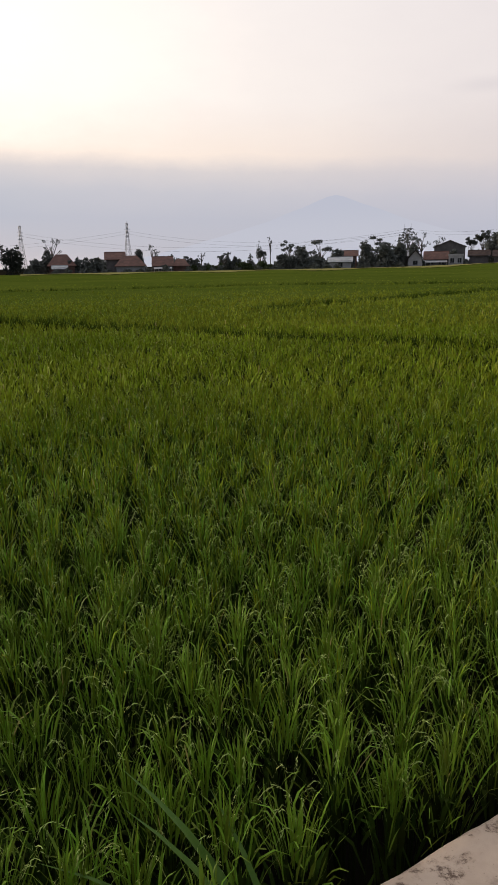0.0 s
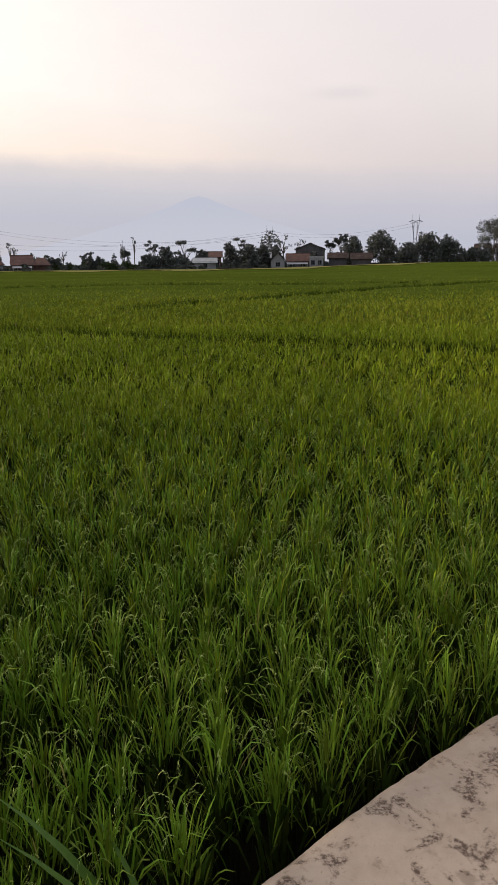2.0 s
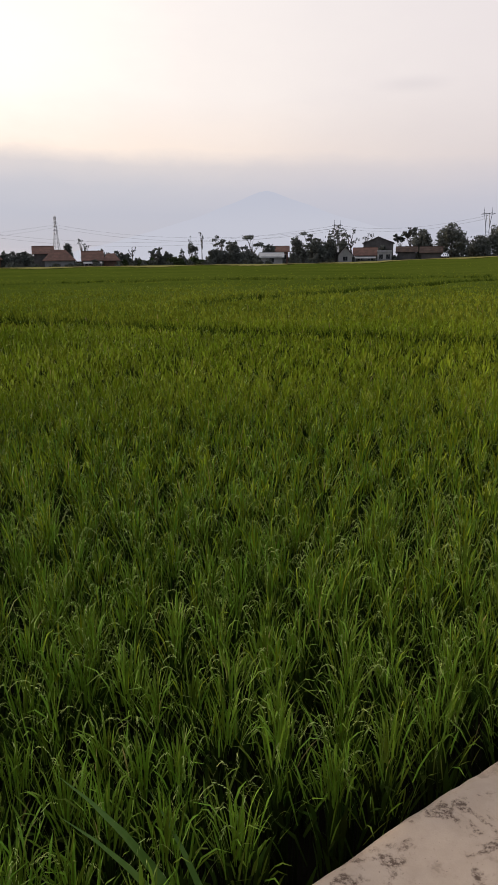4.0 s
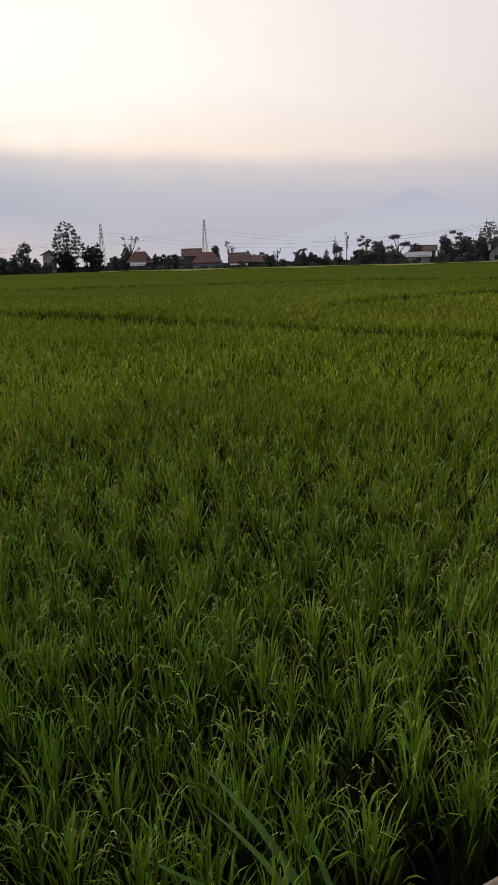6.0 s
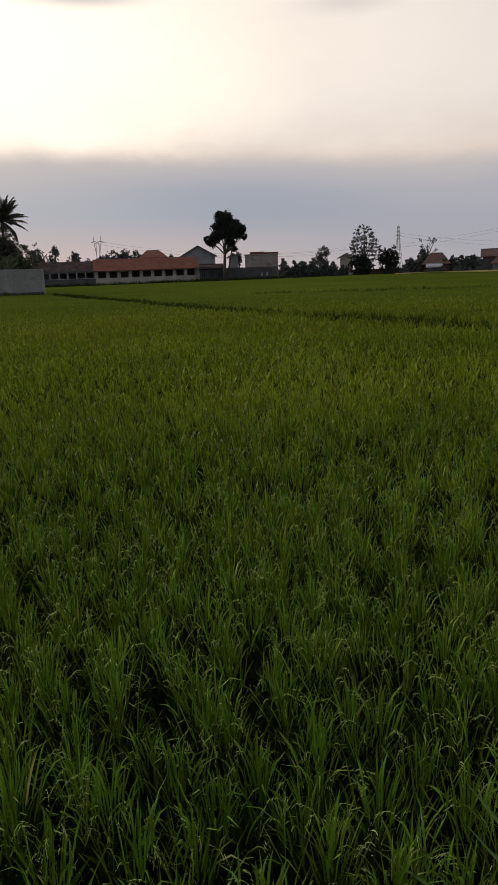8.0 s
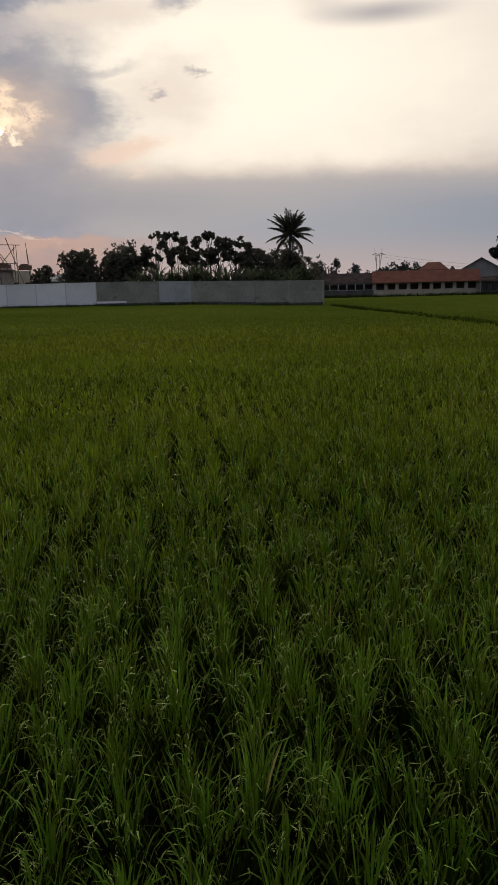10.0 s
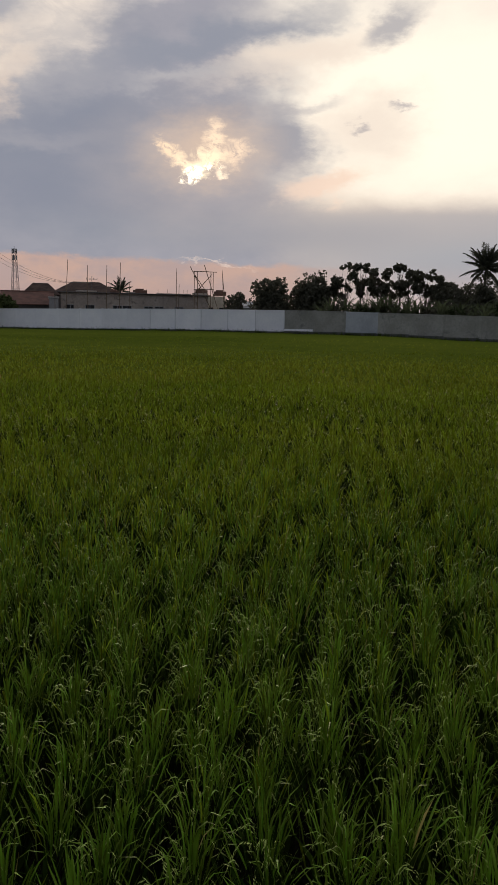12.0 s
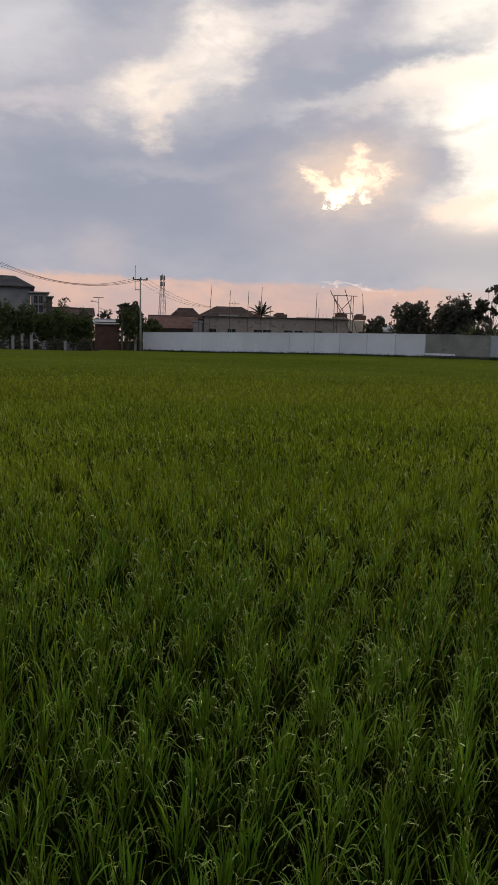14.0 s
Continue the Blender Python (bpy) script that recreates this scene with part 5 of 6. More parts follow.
# ---------------------------------------------------------------- school
def school():
    d = 165
    root = thing("school_building", spot(-36.6, d, 2.0), "long low school with a red roof and open veranda", "building")
    k = math.pi / 180 * d

    def X(a):
        return (a + 36.6) * k

    eave, ridge = up(0.62, d), up(1.40, d)
    xa, xm, xb = X(-42.6), X(-38.65), X(-31.1)
    # red roofed wing
    part("roof", gable_roof(xm, xb, -0.5, 8.0, eave, ridge - eave, "x", 0.4), MAT["roof_red"], root, "red clay tiled roof")
    part("roof", gable_roof(xa, xm - 0.5, 0.3, 8.0, up(0.55, d), up(1.30, d) - up(0.55, d), "x", 0.3), MAT["roof_dark"], root, "dark weathered tiled roof")
    zs, zt = up(0.03, d), up(0.42, d)
    part("rear_wall", Shape().box(xa, xb, 7.6, 7.8, 0, eave), MAT["plaster_dark"], root)
    part("side_wall", Shape().box(xb - 0.2, xb, 0.25, 7.6, 0, eave), MAT["plaster_cream"], root)
    # Inner wall in dark render: the veranda's shade is in its colour.
    part("inner_wall", Shape().box(xa, xb - 0.2, 2.4, 2.6, 0, eave), MAT["plaster_dark"], root)
    for x0, x1, n, mat, zs, zt, half in ((xm, xb, 9, "plaster_cream", zs - 0.1, zt + 0.05, 0.36), (xa, xm, 6, "plaster_white", zs, up(0.46, d), 0.13)):
        part("parapet", Shape().box(x0, x1 - 0.02, 0, 0.2, 0, zs, bevel=0.02), MAT["plaster_dark" if half < 0.3 else mat], root)
        part("lintel", Shape().box(x0, x1 - 0.02, 0, 0.2, zt, eave - 0.05), MAT["plaster_dark" if half < 0.3 else mat], root)
        for i in range(n + 1):
            x = x0 + 0.2 + (x1 - x0 - 0.4) * i / n
            part("pillar", Shape().box(x - half, x + half, -0.03, 0.24, zs, zt), MAT[mat], root)
        part("ledge", Shape().box(x0 + 0.02, x1 - 0.04, -0.08, 0.26, zs - 0.06, zs + 0.05, bevel=0.01), MAT[mat], root)
    return root


school()
house(-31.1, -29.05, 164, 0.55, 0.75, "shade_wall", "roof_dark", "low dark annexe with a row of windows", "x", 6, 3, trim="plaster_dark", name="annexe")
tree(-41.4, 178, 2.42, 3.0, "round", "small tree with a flat leafy head", low=0.55)
tree(-42.7, 176, 2.62, 4.0, "dense", TR)
tree(-42.0, 182, 2.2, 2.6, "bare", "almost bare tree with thin branches")
yard = Bundle()
a_ = np.radians(rng.uniform(-42.4, -24.5, 1500))
r_ = 160.5 + 5.0 * (a_ > math.radians(-29.5))
sow(yard, r_ * np.sin(a_), r_ * np.cos(a_), 7, 1, 0.14, 0.3, 1.5, 0.9)
tagged(yard.object("yard_weeds", [MAT["bund"], MAT["panicle"], MAT["bund"], MAT["sheath_shaded"]]), "tall dark weeds along the school yard", "weeds", kind="stuff")

# ---------------------------------------------------------------- grove behind the boundary wall
palm(-44.95, 93, 5.68, "tall coconut palm with spreading feathered fronds", 3.0, 40)
for a, d, e, w_, low_ in ((-54.85, 100, 4.35, 3.6, 0.56), (-53.7, 101, 4.4, 2.1, 0.85), (-53.2, 103, 3.3, 3.0, 0.62), (-52.0, 100, 4.1, 4.4, 0.58), (-51.4, 102, 3.35, 4.2, 0.60),
                          (-50.8, 101, 4.4, 1.9, 0.86), (-50.2, 100, 4.0, 3.4, 0.60), (-48.9, 99, 3.95, 5.0, 0.58), (-55.7, 102, 3.0, 3.0, 0.6), (-47.9, 101, 3.3, 3.4, 0.6)):
    tree(a, d, e, w_, "tufts", "slender tree with tufts of large dark leaves", group="grove behind the wall", low=low_)
for a, d, e, w_ in ((-43.7, 95, 2.7, 4.6), (-44.6, 91, 3.2, 4.2), (-44.95, 91.5, 4.0, 3.8), (-45.8, 97, 3.65, 4.6), (-46.5, 95, 3.0, 4.2), (-47.2, 98, 3.45, 4.2), (-48.0, 97, 2.6, 3.4)):
    tree(a, d, e, w_, "dense", "dark leafy tree behind the wall", group="grove behind the wall")
g_ = random.Random(11)
for i in range(44):
    a = -43.6 - 13.0 * (i + g_.uniform(0.2, 0.8)) / 44
    banana(a, float(rim(a)) + g_.uniform(3.5, 9.0), up(g_.uniform(1.4, 2.2), 92), i)
for i in range(12):
    a = -43.2 - 13.0 * (i + g_.uniform(0.2, 0.8)) / 12
    tree(a, float(rim(a)) + 5.5, g_.uniform(1.25, 1.75), 3.6, "dense", "dark undergrowth behind the boundary wall", name="shrub", low=0.0, leaf="leaf_light" if i % 3 == 0 else "leaf", group="undergrowth behind the wall")
tree(-57.2, 101, 4.6, 5.6, "dome", "broad dark tree with a lumpy crown behind the wall")
tree(-58.3, 103, 3.4, 3.0, "dense", "dark leafy tree behind the wall")
tree(-60.4, 101, 3.8, 6.8, "dome", "broad dark bush rising over the wall")
tree(-62.9, 112, 2.3, 2.6, "round", "small leafy tree behind the wall")
tree(-63.4, 116, 2.2, 2.4, "dense", "small leafy tree behind the wall")
tree(-59.4, 108, 1.9, 4.0, "dense", "dark undergrowth behind the boundary wall", name="shrub", low=0.0)


# ---------------------------------------------------------------- behind the white wall
def unfinished_building():
    d = 122
    k = d * math.pi / 180
    root = thing("unfinished_building", spot(-69.9, d, 4.0), "unfinished grey concrete building with bare roof slab and bamboo props", "building")

    def X(a):
        return (a + 69.9) * k

    x0, x1, xe = X(-76.0), X(-63.8), X(-65.1)
    top = up(2.02, d)
    part("wall", Shape().box(x0, xe, 0.0, 9.0, 0, top - 0.14), MAT["plaster_pale"], root)
    part("end_wall", Shape().box(xe, x1, -0.35, 8.8, 0, top - 0.15), MAT["plaster_cream"], root, "pale rendered end bay")
    part("roof_slab", Shape().box(x0 - 0.5, xe + 0.4, -0.5, 9.3, top - 0.14, top, bevel=0.03), MAT["plaster_dark"], root)
    for a, w, h in ((-70.2, 2.2, 0.55), (-65.55, 1.9, 0.85), (-64.1, 1.9, 0.7), (-72.1, 1.4, 0.35)):
        part("block_stack", Shape().box(X(a) - w / 2, X(a) + w / 2, 0.4, 1.5, top, top + h, bevel=0.05).box(X(a) - w / 3, X(a) + w / 4, 0.5, 1.3, top + h - 0.05, top + h + 0.2), MAT["brick"], root)
    for a in (-75.3, -73.9, -71.9, -71.2, -69.6, -68.8, -67.3):
        opening(root, X(a), up(0.66, d), 1.3, 0.85, 0.0, MAT["plaster_grey"])
    for a in (-64.9, -64.1):
        opening(root, X(a), up(0.75, d), 0.6, 0.7, -0.36, MAT["plaster_dark"])
    for a0, a1, h in ((-71.3, -70.6, 0.18), (-69.0, -66.4, 0.12), (-66.3, -65.2, 0.3), (-74.9, -73.4, 0.22)):
        part("upstand", Shape().box(X(a0), X(a1), -0.3, 0.2, top, top + h, bevel=0.02), MAT["plaster_pale"], root)
    for a in (-69.8, -68.9, -68.2, -67.0, -66.7):
        part("starter_bar", Shape().tube([(X(a), 0.1, top), (X(a) + 0.03, 0.1, top + 0.4), (X(a) + 0.05, 0.1, top + 0.75)], [0.03, 0.03, 0.025], 4), MAT["timber"], root)
    for a in (-75.0, -72.8, -70.6, -68.4, -66.2):
        part("pilaster", Shape().box(X(a) - 0.16, X(a) + 0.16, -0.14, 0.1, 0, top - 0.14), MAT["plaster_pale"], root)
    return root


unfinished_building()


def bamboo(az, d, el0, el1, shift=0.0, r=0.055, back=0.0):
    """One bamboo pole, leaning by shift metres, from the building's foot or roof up."""
    root = thing("bamboo_pole", spot(az, d), "thin bamboo pole standing up from the building site", "pole", "bamboo poles")
    z0, z1 = -0.1, up(el1, d)
    pts = [(shift * t + 0.03 * math.sin(7 * t), back * t, z0 + (z1 - z0) * t) for t in (0, 0.25, 0.5, 0.75, 1)]
    part("cane", Shape().tube(pts, [r, r, r * 0.95, r * 0.85, r * 0.7], 5), MAT["timber"], root)
    return root


for a, e0, e1, s in ((-75.72, 0.0, 4.30, 0.55), (-74.06, 0.0, 3.95, 0.0), (-72.73, 0.0, 3.97, 0.15), (-71.80, 0.0, 4.22, 0.3), (-67.54, 0.0, 3.90, 0.05), (-67.35, 0.0, 2.75, 0.05), (-70.95, 0.0, 2.75, -0.1),
                     (-63.75, 0.2, 3.35, -0.7), (-63.55, 0.2, 3.90, -1.2), (-76.4, 0.0, 1.9, 0.0)):
    bamboo(a, 119.5, e0, e1, s)


def scaffold():
    d = 119
    root = thing("scaffold", spot(-65.5, d), "bamboo scaffold of crossed poles over the building", "scaffold")
    top = up(3.72, d)
    z0 = up(1.9, d)
    poles = [((-1.45, 0, 0.5), (-1.45, 0, top)), ((-0.95, 0.2, 0.5), (-0.95, 0.2, top)), ((1.1, 0.2, 0.5), (1.15, 0.2, top)), ((1.5, 0, 0.5), (1.5, 0, top)),
             ((-2.1, -0.2, top + 0.75), (2.6, -0.2, 1.2)), ((0.1, -0.2, top + 1.0), (3.2, -0.3, 1.0)), ((-1.3, 0.1, z0 + 0.5), (1.3, 0.1, top - 0.4)),
             ((-1.6, 0, top), (2.1, 0, top - 0.05)), ((-1.4, 0.2, top - 0.5), (0.9, 0.2, z0)), ((-1.5, -0.1, z0 + 1.0), (1.6, -0.1, z0 + 1.1))]
    for a, b in poles:
        m = [(a[i] + b[i]) / 2 + 0.03 for i in range(3)]
        part("cane", Shape().tube([a, m, b], [0.06, 0.055, 0.05], 5), MAT["timber"], root)
    return root


scaffold()
house(-76.6, -71.7, 138, 2.02, 2.86, "plaster_dark", "roof_dark", "house with a broad weathered hipped roof behind the wall", "hip", 11, 0)
house(-78.7, -76.1, 136, 1.86, 2.62, "plaster_grey", "roof_dark", "small house with a dark hipped roof", "hip", 6, 0)
house(-80.2, -76.5, 127, 1.15, 2.0, "plaster_dark", "roof_brown", "low house under a reddish tiled roof", "x", 8, 0)
house(-77.0, -76.0, 120, 1.5, 1.62, "plaster_grey", "plaster_white", "grey block house with a white ledge", "flat", 3, 1)
house(-63.3, -61.6, 117, 1.25, 1.55, "plaster_grey", "roof_zinc", "low shed with a pale zinc roof behind the wall", "x", 5, 1, name="shed")
palm(-71.75, 150, 3.05, "short palm with drooping fronds behind the rooftops", 2.8, 22)


def aerial():
    d = 130
    root = thing("antenna", spot(-73.75, d), "rooftop aerial on a thin mast", "antenna")
    z = up(2.75, d)
    part("mast", Shape().tube([(0, 0, 0), (0, 0, z), (0, 0, z + 1.0)], [0.04, 0.04, 0.03], 5), MAT["steel"], root)
    part("boom", Shape().box(-0.9, 0.9, -0.03, 0.03, z + 0.45, z + 0.52), MAT["steel"], root)
    for x in (-0.85, -0.3, 0.3, 0.85):
        part("element", Shape().box(x - 0.03, x + 0.03, -0.3, 0.3, z + 0.4, z + 0.7), MAT["steel"], root)


aerial()

# ---------------------------------------------------------------- roadside beyond the white wall's end
def villa():
    d = 119
    k = d * math.pi / 180
    root = thing("house", spot(-89.2, d), "two-storey grey house with hipped roof and white balcony", "house")

    def X(a):
        return (a + 89.2) * k

    e, r = up(3.8, d), up(4.60, d)
    xa, xb = X(-93.2), X(-88.75)
    part("wall", Shape().box(xa, xb, 0, 9, 0, e), MAT["plaster_grey"], root)
    part("roof", hip_roof(xa, xb, 0, 9, e, r - e, 0.45, 0.7), MAT["roof_slate"], root, "dark grey tiled hipped roof")
    xc, xd = X(-88.7), X(-87.2)
    part("wing", Shape().box(xc, xd - 0.9, -0.4, 7, 0, up(3.25, d)), MAT["plaster_white"], root, "white rendered wing")
    part("wing_side", Shape().box(xd - 0.88, xd, -0.1, 7, 0, up(3.0, d)), MAT["plaster_dark"], root)
    part("canopy", Shape().box(xc - 0.3, xd - 0.4, -1.0, 7.2, up(3.25, d), up(3.25, d) + 0.22, bevel=0.03), MAT["plaster_white"], root)
    part("canopy", Shape().box(xd - 0.95, xd + 0.25, -0.5, 7.2, up(3.0, d), up(3.0, d) + 0.2, bevel=0.03), MAT["plaster_white"], root)
    for i, z in enumerate((up(1.9, d), up(2.55, d))):
        opening(root, X(-88.35), z, 0.5, 1.1, -0.4, MAT["plaster_white"])
        opening(root, X(-88.0), z, 0.5, 1.1, -0.4, MAT["plaster_white"])
    for i in range(6):
        z = up(1.95, d) + 0.24 * i
        part("louvre", Shape().box(X(-87.85), X(-87.85) + 0.5, -0.55, -0.4, z, z + 0.1), MAT["plaster_white"], root)


villa()
for a, d, e, w_, kind in ((-91.6, 104, 3.1, 6.5, "dense"), (-90.2, 103, 2.6, 4.6, "dense"), (-88.9, 104, 2.7, 5.2, "dense"), (-87.6, 104, 2.0, 3.6, "dense"), (-86.8, 105, 2.35, 4.6, "dense"),
                          (-85.7, 106, 1.9, 4.0, "dense"), (-84.75, 106, 2.2, 2.6, "dense"), (-81.75, 108, 2.75, 3.2, "dense"), (-80.9, 111, 2.4, 3.6, "dense"), (-80.0, 116, 2.0, 4.2, "dense")):
    tree(a, d, e, w_, kind, "dark roadside tree with a low broad crown", group="roadside trees", low=0.34, leaf="roadside_leaf")
tree(-86.6, 116, 3.05, 5.0, "bare", "thin-branched tree beside the house")
tree(-81.6, 112, 2.95, 3.6, "tufts", "thin roadside tree with tufted twigs")
tree(-85.0, 118, 2.45, 4.0, "dense", "dark tree behind the road")
for i, a in enumerate((-91.0, -89.3, -88.4, -86.9, -84.9)):
    tree(a, 99.5, (-0.2, 0.1, -0.25, 0.0, 0.15)[i % 5], 2.4, "dense", "low hedge shrub beside the road", name="shrub", low=0.0, group="roadside hedge")
house(-84.3, -82.2, 113, 1.35, 1.55, "brick", "roof_zinc", "low dark roadside stall with a thin zinc roof", "x", 4, 0, trim="plaster_dark", name="stall", lip=0.4)
tree(-83.3, 120, 2.3, 4.2, "dense", "dark tree behind the road")
house(-87.6, -84.2, 122, 1.9, 2.35, "plaster_grey", "roof_dark", "long low house behind the roadside trees", "x", 7, 2)


def gate_post(az, d, h):
    root = thing("gate_post", spot(az, d), "white painted roadside gate post", "post", "white gate posts")
    part("shaft", Shape().box(-0.16, 0.16, -0.16, 0.16, 0, h, bevel=0.02), MAT["plaster_white"], root)
    part("cap", Shape().box(-0.22, 0.22, -0.22, 0.22, h, h + 0.1, bevel=0.02), MAT["plaster_white"], root)


for a, h in ((-90.0, 2.2), (-89.35, 2.4), (-88.7, 2.4), (-86.3, 1.7), (-81.15, 2.6)):
    gate_post(a, 99.0 if a < -83 else 108.5, h)


def road_fence():
    d = 99.6
    root = thing("roadside_fence", spot(-87.6, d), "low dark roadside fence with horizontal rails", "fence")
    k = d * math.pi / 180
    for i in range(9):
        x = -3.2 * k + i * 0.8 * k
        part("post", Shape().box(x - 0.06, x + 0.06, -0.06, 0.06, 0, 1.7), MAT["plaster_dark"], root)
    for z in (1.0, 1.5):
        part("rail", Shape().box(-3.2 * k, 3.2 * k, -0.03, 0.03, z, z + 0.08), MAT["plaster_dark"], root)


road_fence()


def utility_pole():
    d = 106.5
    root = thing("utility_pole", spot(-80.8, d), "concrete utility pole with crossarm and insulators beside the wall", "utility pole")
    z = up(4.55, d)
    part("shaft", Shape().tube([(0.08, 0, 0), (0.04, 0, z * 0.5), (0, 0, z + 0.15)], [0.14, 0.115, 0.085], 8), MAT["pole"], root, smooth=True)
    part("crossarm", Shape().box(-1.05, 1.0, -0.07, 0.07, z - 0.12, z + 0.02), MAT["steel"], root)
    for x in (-0.95, 0.05, 0.9):
        part("insulator", Shape().tube([(x, 0, z), (x, 0, z + 0.12), (x, 0, z + 0.2), (x, 0, z + 0.28)], [0.05, 0.13, 0.08, 0.1], 7), MAT["wire"], root)
    zl = up(3.78, d)
    part("bracket", Shape().box(-0.75, 0.1, -0.05, 0.05, zl - 0.05, zl + 0.05), MAT["steel"], root)
    part("rod", Shape().tube([(-0.72, 0, zl), (-0.72, 0, z), (-0.7, 0, up(5.55, d))], [0.04, 0.04, 0.03], 5), MAT["steel"], root)
    return root


utility_pole()


def lamp_pole():
    d = 128
    root = thing("street_lamp", spot(-83.85, d), "thin roadside pole with crossarm and lamp bracket", "street lamp")
    z = up(3.12, d)
    part("shaft", Shape().tube([(0, 0, 0), (0, 0, z * 0.5), (0, 0, z)], [0.10, 0.08, 0.055], 6), MAT["pole"], root, smooth=True)
    part("crossarm", Shape().box(-0.9, 0.8, -0.05, 0.05, z - 0.06, z + 0.04), MAT["steel"], root)
    part("lamp_arm", Shape().tube([(0, 0, z - 0.9), (-0.5, 0, z - 0.65), (-0.9, 0, z - 0.6)], [0.04, 0.04, 0.05], 5), MAT["steel"], root)
    part("lamp_head", Shape().box(-1.35, -0.85, -0.12, 0.12, z - 0.7, z - 0.54, bevel=0.03), MAT["steel"], root)


lamp_pole()


def dark_post():
    root = thing("wooden_post", spot(-82.15, 107), "dark weathered wooden post beside the utility pole", "post")
    part("shaft", Shape().box(-0.15, 0.15, -0.15, 0.15, 0, up(2.35, 107), bevel=0.02), MAT["bark"], root)
    part("cap", Shape().box(-0.2, 0.2, -0.2, 0.2, up(2.35, 107), up(2.35, 107) + 0.12, bevel=0.02), MAT["bark"], root)


dark_post()


def cable(p, q, sag, r, label, group):
    """A hanging cable between two points."""
    p, q = Vector(p), Vector(q)
    root = thing("power_cable", Matrix.Translation(p), label, "cable", group)
    pts = [(q - p) * t + Vector((0, 0, -4 * sag * t * (1 - t))) for t in np.linspace(0, 1, 25)]
    part("strand", Shape().tube(pts, [r] * 25, 4), MAT["wire"], root)


def aloft(az, d, el_):
    return (*place(az, d), up(el_, d))


for da, ds, e1 in ((-0.5, 0.0, 6.0), (0.02, 0.25, 5.85), (0.48, 0.5, 5.65)):
    cable(aloft(-80.8 + da, 106.5, 4.62), aloft(-94.5 - ds, 84, e1 + 1.25), 2.6, 0.022, "sagging black roadside power cable", "roadside cables")
    cable(aloft(-80.8 + da, 106.5, 4.62), aloft(-74.2 + da, 134, 2.75), 1.4, 0.02, "sagging black roadside power cable", "roadside cables")
cable(aloft(-83.85, 128, 2.4), aloft(-80.8, 106.5, 2.9), 0.9, 0.022, "sagging black roadside power cable", "roadside cables")


# ---------------------------------------------------------------- masts and pylons
def lattice(name, az, d, el_top, base, head, label, category, arms=(), heads=0):
    """A square lattice mast that narrows upward, with crossarms or aerials."""
    h = up(el_top, d)
    root = thing(name, spot(az, d, 20.0), label, category)
    n = 12
    legs = [[], [], [], []]
    for i in range(n + 1):
        t = i / n
        w = (base + (head - base) * min(1.0, t / 0.8)) / 2
        for j, (sx_, sy_) in enumerate(((-1, -1), (1, -1), (1, 1), (-1, 1))):
            legs[j].append(Vector((sx_ * w, sy_ * w, h * t)))
    r = 0.09 if d < 500 else 0.11
    for leg in legs:
        part("leg", Shape().tube(leg, [r * 1.3] * (n + 1), 4), MAT["steel"], root)
    sh = Shape()
    for i in range(n):
        for j in range(4):
            k = (j + 1) % 4
            sh.tube([legs[j][i], legs[k][i + 1]], [r * 0.6, r * 0.6], 3)
            sh.tube([legs[k][i], legs[j][i + 1]], [r * 0.6, r * 0.6], 3)
    part("bracing", sh, MAT["steel"], root)
    for t, w in arms:
        z = h * t
        part("crossarm", Shape().tube([(-w, 0, z), (0, 0, z + 0.5), (w, 0, z)], [0.12, 0.22, 0.12], 4), MAT["steel"], root)
    part("spike", Shape().tube([(0, 0, h * 0.97), (0, 0, h), (0, 0, h + 1.2)], [0.12, 0.1, 0.05], 4), MAT["steel"], root)
    for i in range(heads):
        a, z = i * 2.094, h * (0.97 if i < 3 else 0.88)
        part("aerial", Shape().box(math.cos(a) * 1.0 - 0.28, math.cos(a) * 1.0 + 0.28, math.sin(a) * 1.0 - 0.28, math.sin(a) * 1.0 + 0.28, z - 1.3, z + 1.0, bevel=0.05), MAT["plaster_white"], root)
    return root


lattice("telecom_tower", -79.16, 420, 4.92, 4.6, 2.0, "tall lattice telecom tower with white aerials", "telecom tower", (), 6)
lattice("transmission_tower", -16.22, 640, 2.95, 6.2, 1.3, "slender lattice transmission tower", "transmission tower", ((0.86, 2.2), (0.78, 2.4), (0.70, 2.4)))
lattice("transmission_tower", -8.67, 640, 3.12, 6.2, 1.3, "slender lattice transmission tower", "transmission tower", ((0.86, 2.2), (0.78, 2.4), (0.70, 2.4)))


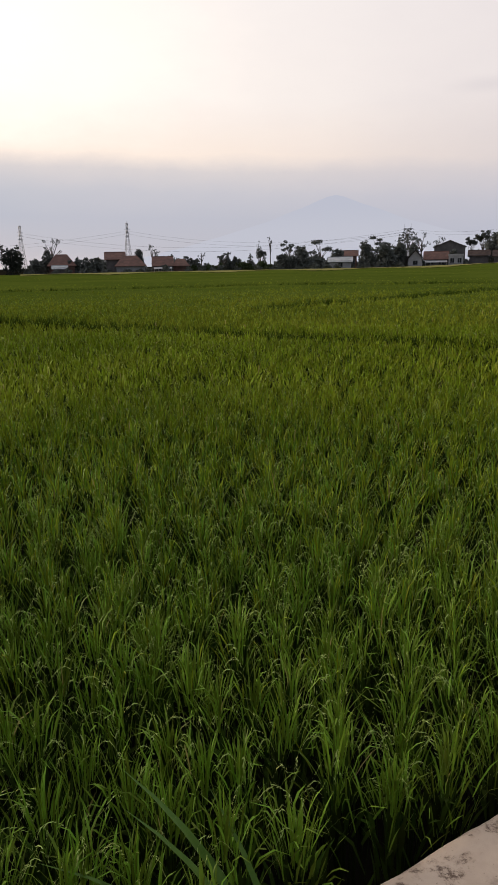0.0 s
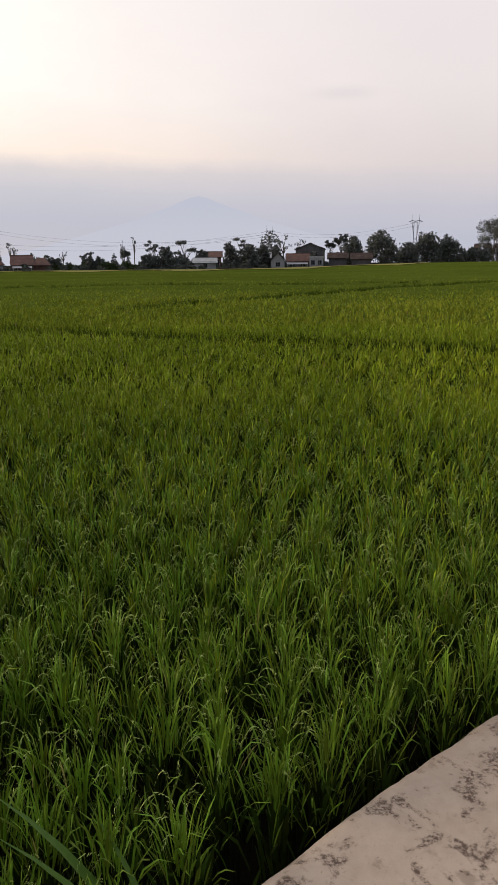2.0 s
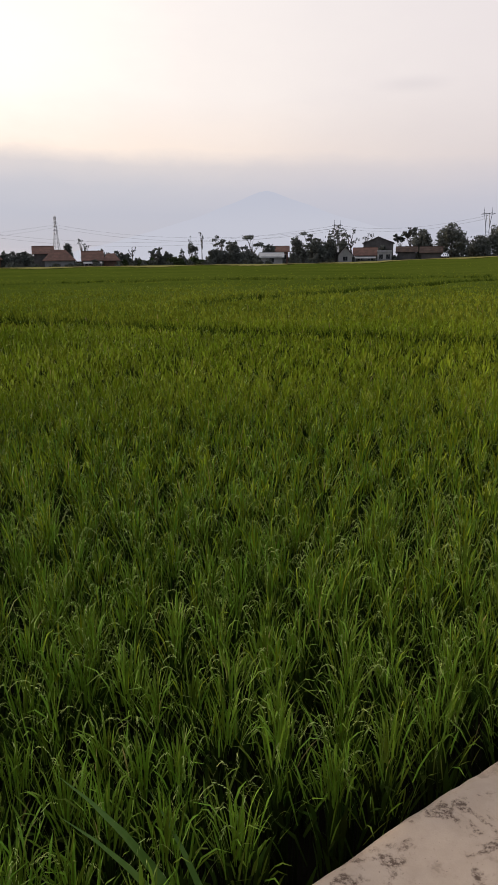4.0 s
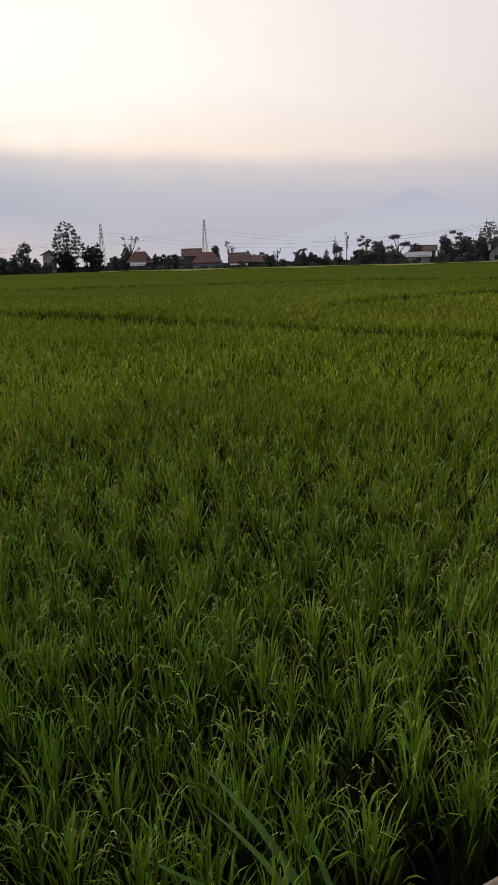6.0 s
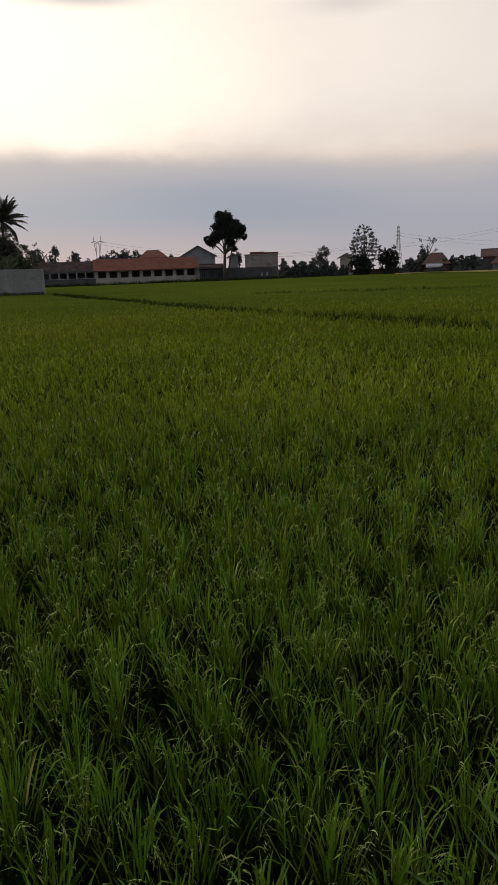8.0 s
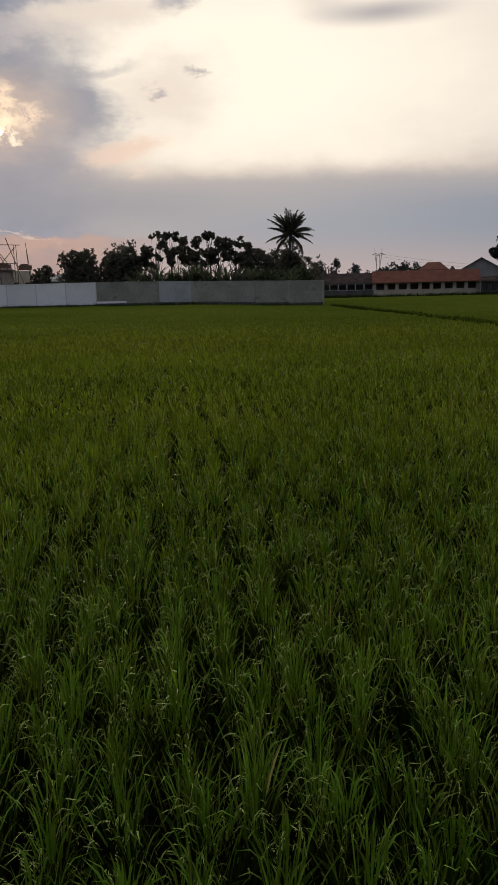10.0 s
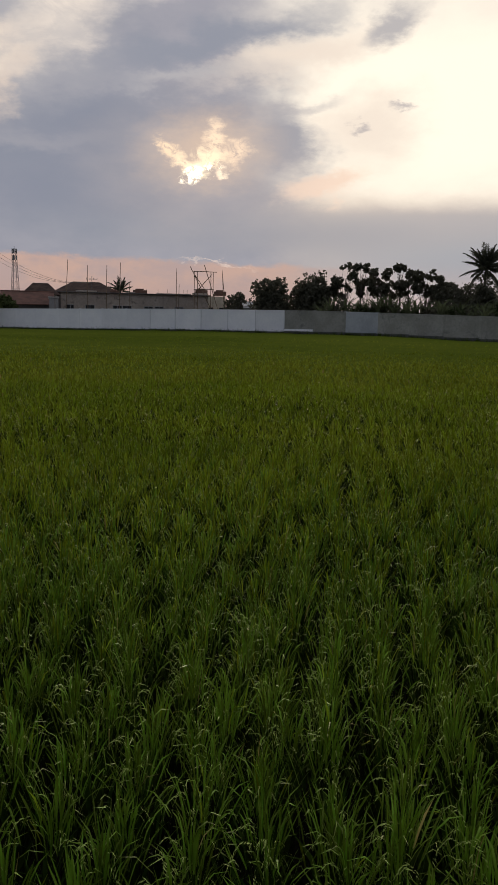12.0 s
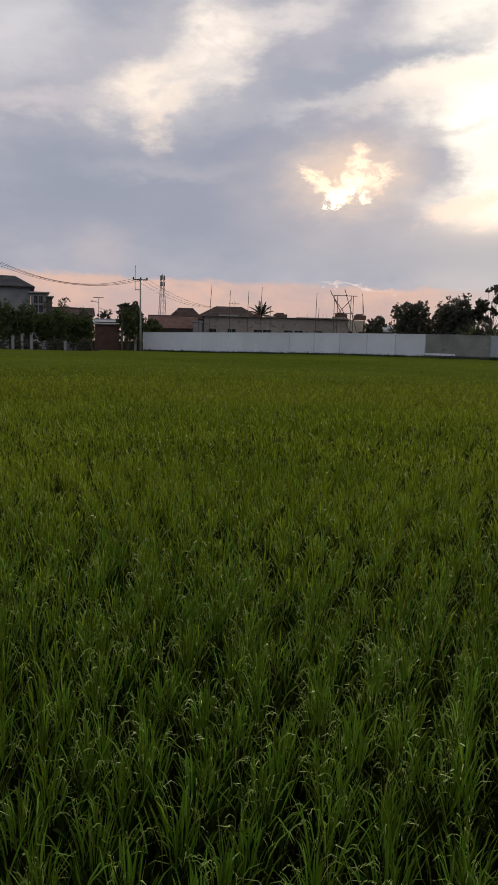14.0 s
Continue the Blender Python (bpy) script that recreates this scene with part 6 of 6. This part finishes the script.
def pylon(az, d, el_top, turn=0.0):
    """A waisted pylon with two peaks and a broad crossarm."""
    h = up(el_top, d)
    root = thing("pylon", spot(az, d, turn), "pale lattice pylon with two peaks and a broad crossarm", "transmission tower")
    w = h * 0.075
    r = 0.16
    for s in (-1, 1):
        part("leg", Shape().tube([(s * h * 0.085, 0, 0), (s * h * 0.03, 0, h * 0.55), (s * w, 0, h * 0.86), (s * w * 1.05, 0, h)], [r * 1.3, r * 1.2, r, r * 0.6], 4), MAT["steel"], root)
        sh = Shape()
        for i in range(8):
            z0, z1 = h * i * 0.068, h * (i + 1) * 0.068
            x0, x1 = h * (0.10 - 0.065 * i / 8), h * (0.10 - 0.065 * (i + 1) / 8)
            sh.tube([(-s * x0, 0, z0), (s * x1, 0, z1)], [r * 0.5, r * 0.5], 3)
        sh.tube([(s * h * 0.035, 0, h * 0.55), (s * w * 0.4, 0, h * 0.86)], [r, r * 0.8], 3)
        sh.tube([(s * w * 0.62, 0, h * 0.7), (s * w * 0.4, 0, h * 0.86)], [r * 0.6, r * 0.6], 3)
        part("bracing", sh, MAT["steel"], root)
    part("crossarm", Shape().tube([(-w * 1.7, 0, h * 0.865), (-w, 0, h * 0.885), (0, 0, h * 0.87), (w, 0, h * 0.885), (w * 1.9, 0, h * 0.865)], [0.12, 0.2, 0.2, 0.2, 0.12], 4)
         .tube([(-w * 1.9, 0, h * 0.865), (0, 0, h * 0.84), (w * 1.9, 0, h * 0.865)], [0.08, 0.1, 0.08], 3), MAT["steel"], root)
    return root


pylon(22.5, 430, 3.16)
pylon(-38.32, 470, 3.02)
pylon(11.9, 560, 2.66)
FAR = "thin overhead transmission cable"
for e0, e1, s in ((2.45, 2.0, 12.0), (2.25, 1.85, 13.0)):
    cable(aloft(-16.2, 640, e0), aloft(11.9, 560, e1 + 0.3), s, 0.04, FAR, "transmission cables")
    cable(aloft(-8.67, 640, e0 + 0.1), aloft(-30, 600, e1 - 0.6), s * 0.5, 0.04, FAR, "transmission cables")
    cable(aloft(-8.67, 640, e0 + 0.1), aloft(11.9, 560, e1 + 0.1), s * 0.7, 0.04, FAR, "transmission cables")
    cable(aloft(11.9, 560, e1 + 0.3), aloft(22.5, 430, e0 + 0.3), s * 0.35, 0.035, FAR, "transmission cables")
    cable(aloft(-38.3, 470, e0 + 0.2), aloft(-20, 560, e1 - 0.4), s * 0.5, 0.035, FAR, "transmission cables")


# ---------------------------------------------------------------- far volcano, its haze painted as a glow
def volcano():
    m = bpy.data.materials.new("slope_haze_glow")
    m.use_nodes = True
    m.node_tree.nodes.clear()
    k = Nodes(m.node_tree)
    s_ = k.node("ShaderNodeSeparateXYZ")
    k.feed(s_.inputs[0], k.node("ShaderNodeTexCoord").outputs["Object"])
    # Haze is painted as emission: near the sky's tone, paler at the foot.
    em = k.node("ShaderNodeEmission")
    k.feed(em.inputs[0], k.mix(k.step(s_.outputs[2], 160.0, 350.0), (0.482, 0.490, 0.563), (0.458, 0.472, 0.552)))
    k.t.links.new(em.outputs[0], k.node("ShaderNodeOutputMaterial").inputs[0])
    d = 4600
    sh = Shape()
    n = 60
    v = []
    for i in range(n + 1):
        t = i / n * 2 - 1
        shape = max(0.0, 1 - (t * t + 0.0012) ** 0.38) ** 1.15 / 0.9
        top = up(4.75, d) * shape + 14 * noise.noise((t * 9, 2.0, 0.0)) * (1 - abs(t))
        x = t * 1500
        v += [(x, -200 + 300 * t * t, -20), (x, 0, max(top, -10)), (x, 320, -20)]
    f = []
    for i in range(n):
        a, b = 3 * i, 3 * i + 3
        f += [(a, b, b + 1, a + 1), (a + 1, b + 1, b + 2, a + 2)]
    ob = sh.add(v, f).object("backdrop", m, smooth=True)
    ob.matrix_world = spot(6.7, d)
    tagged(ob, "faint blue volcano with evening haze painted into its glow", "mountain", kind="structure")


volcano()


# ---------------------------------------------------------------- broad weed at the path's edge
def broad_weed():
    root = thing("wild_grass", Matrix.Translation((0.12, 1.32, 0.05)), "broad-bladed wild grass growing at the edge of the path", "grass")
    g = random.Random(9)
    leaf = surface("broad_grass_blade", (0.055, 0.115, 0.014), (0.085, 0.150, 0.022), 3.0, 0.5, translucent=0.08, gloss=0.2)
    for way, ln, out, drop, wd in ((168, 1.0, 0.42, 0.16, 0.034), (152, 1.04, 0.50, 0.2, 0.036), (176, 0.98, 0.60, 0.24, 0.030), (140, 0.92, 0.3, 0.12, 0.026), (205, 0.86, 0.42, 0.2, 0.024)):
        v, f = [], []
        n = 10
        a = radians(way)
        for i in range(n + 1):
            t = i / n
            o = out * (0.3 * t + 0.7 * t ** 2.4)
            z = ln * (t - drop * t ** 3)
            w = wd * min(1, 0.5 + t * 1.4) * max(0.02, 1 - max(0, (t - 0.5) * 2) ** 1.5)
            p = Vector((math.cos(a) * o, math.sin(a) * o, z))
            s = Vector((-math.sin(a), math.cos(a), 0)) * w / 2
            v += [p - s + Vector((0, 0, w * 0.2)), p, p + s + Vector((0, 0, w * 0.2))]
        for i in range(n):
            f += [(3 * i, 3 * i + 1, 3 * i + 4, 3 * i + 3), (3 * i + 1, 3 * i + 2, 3 * i + 5, 3 * i + 4)]
        part("blade", Shape().add(v, f), leaf, root, smooth=True)


broad_weed()
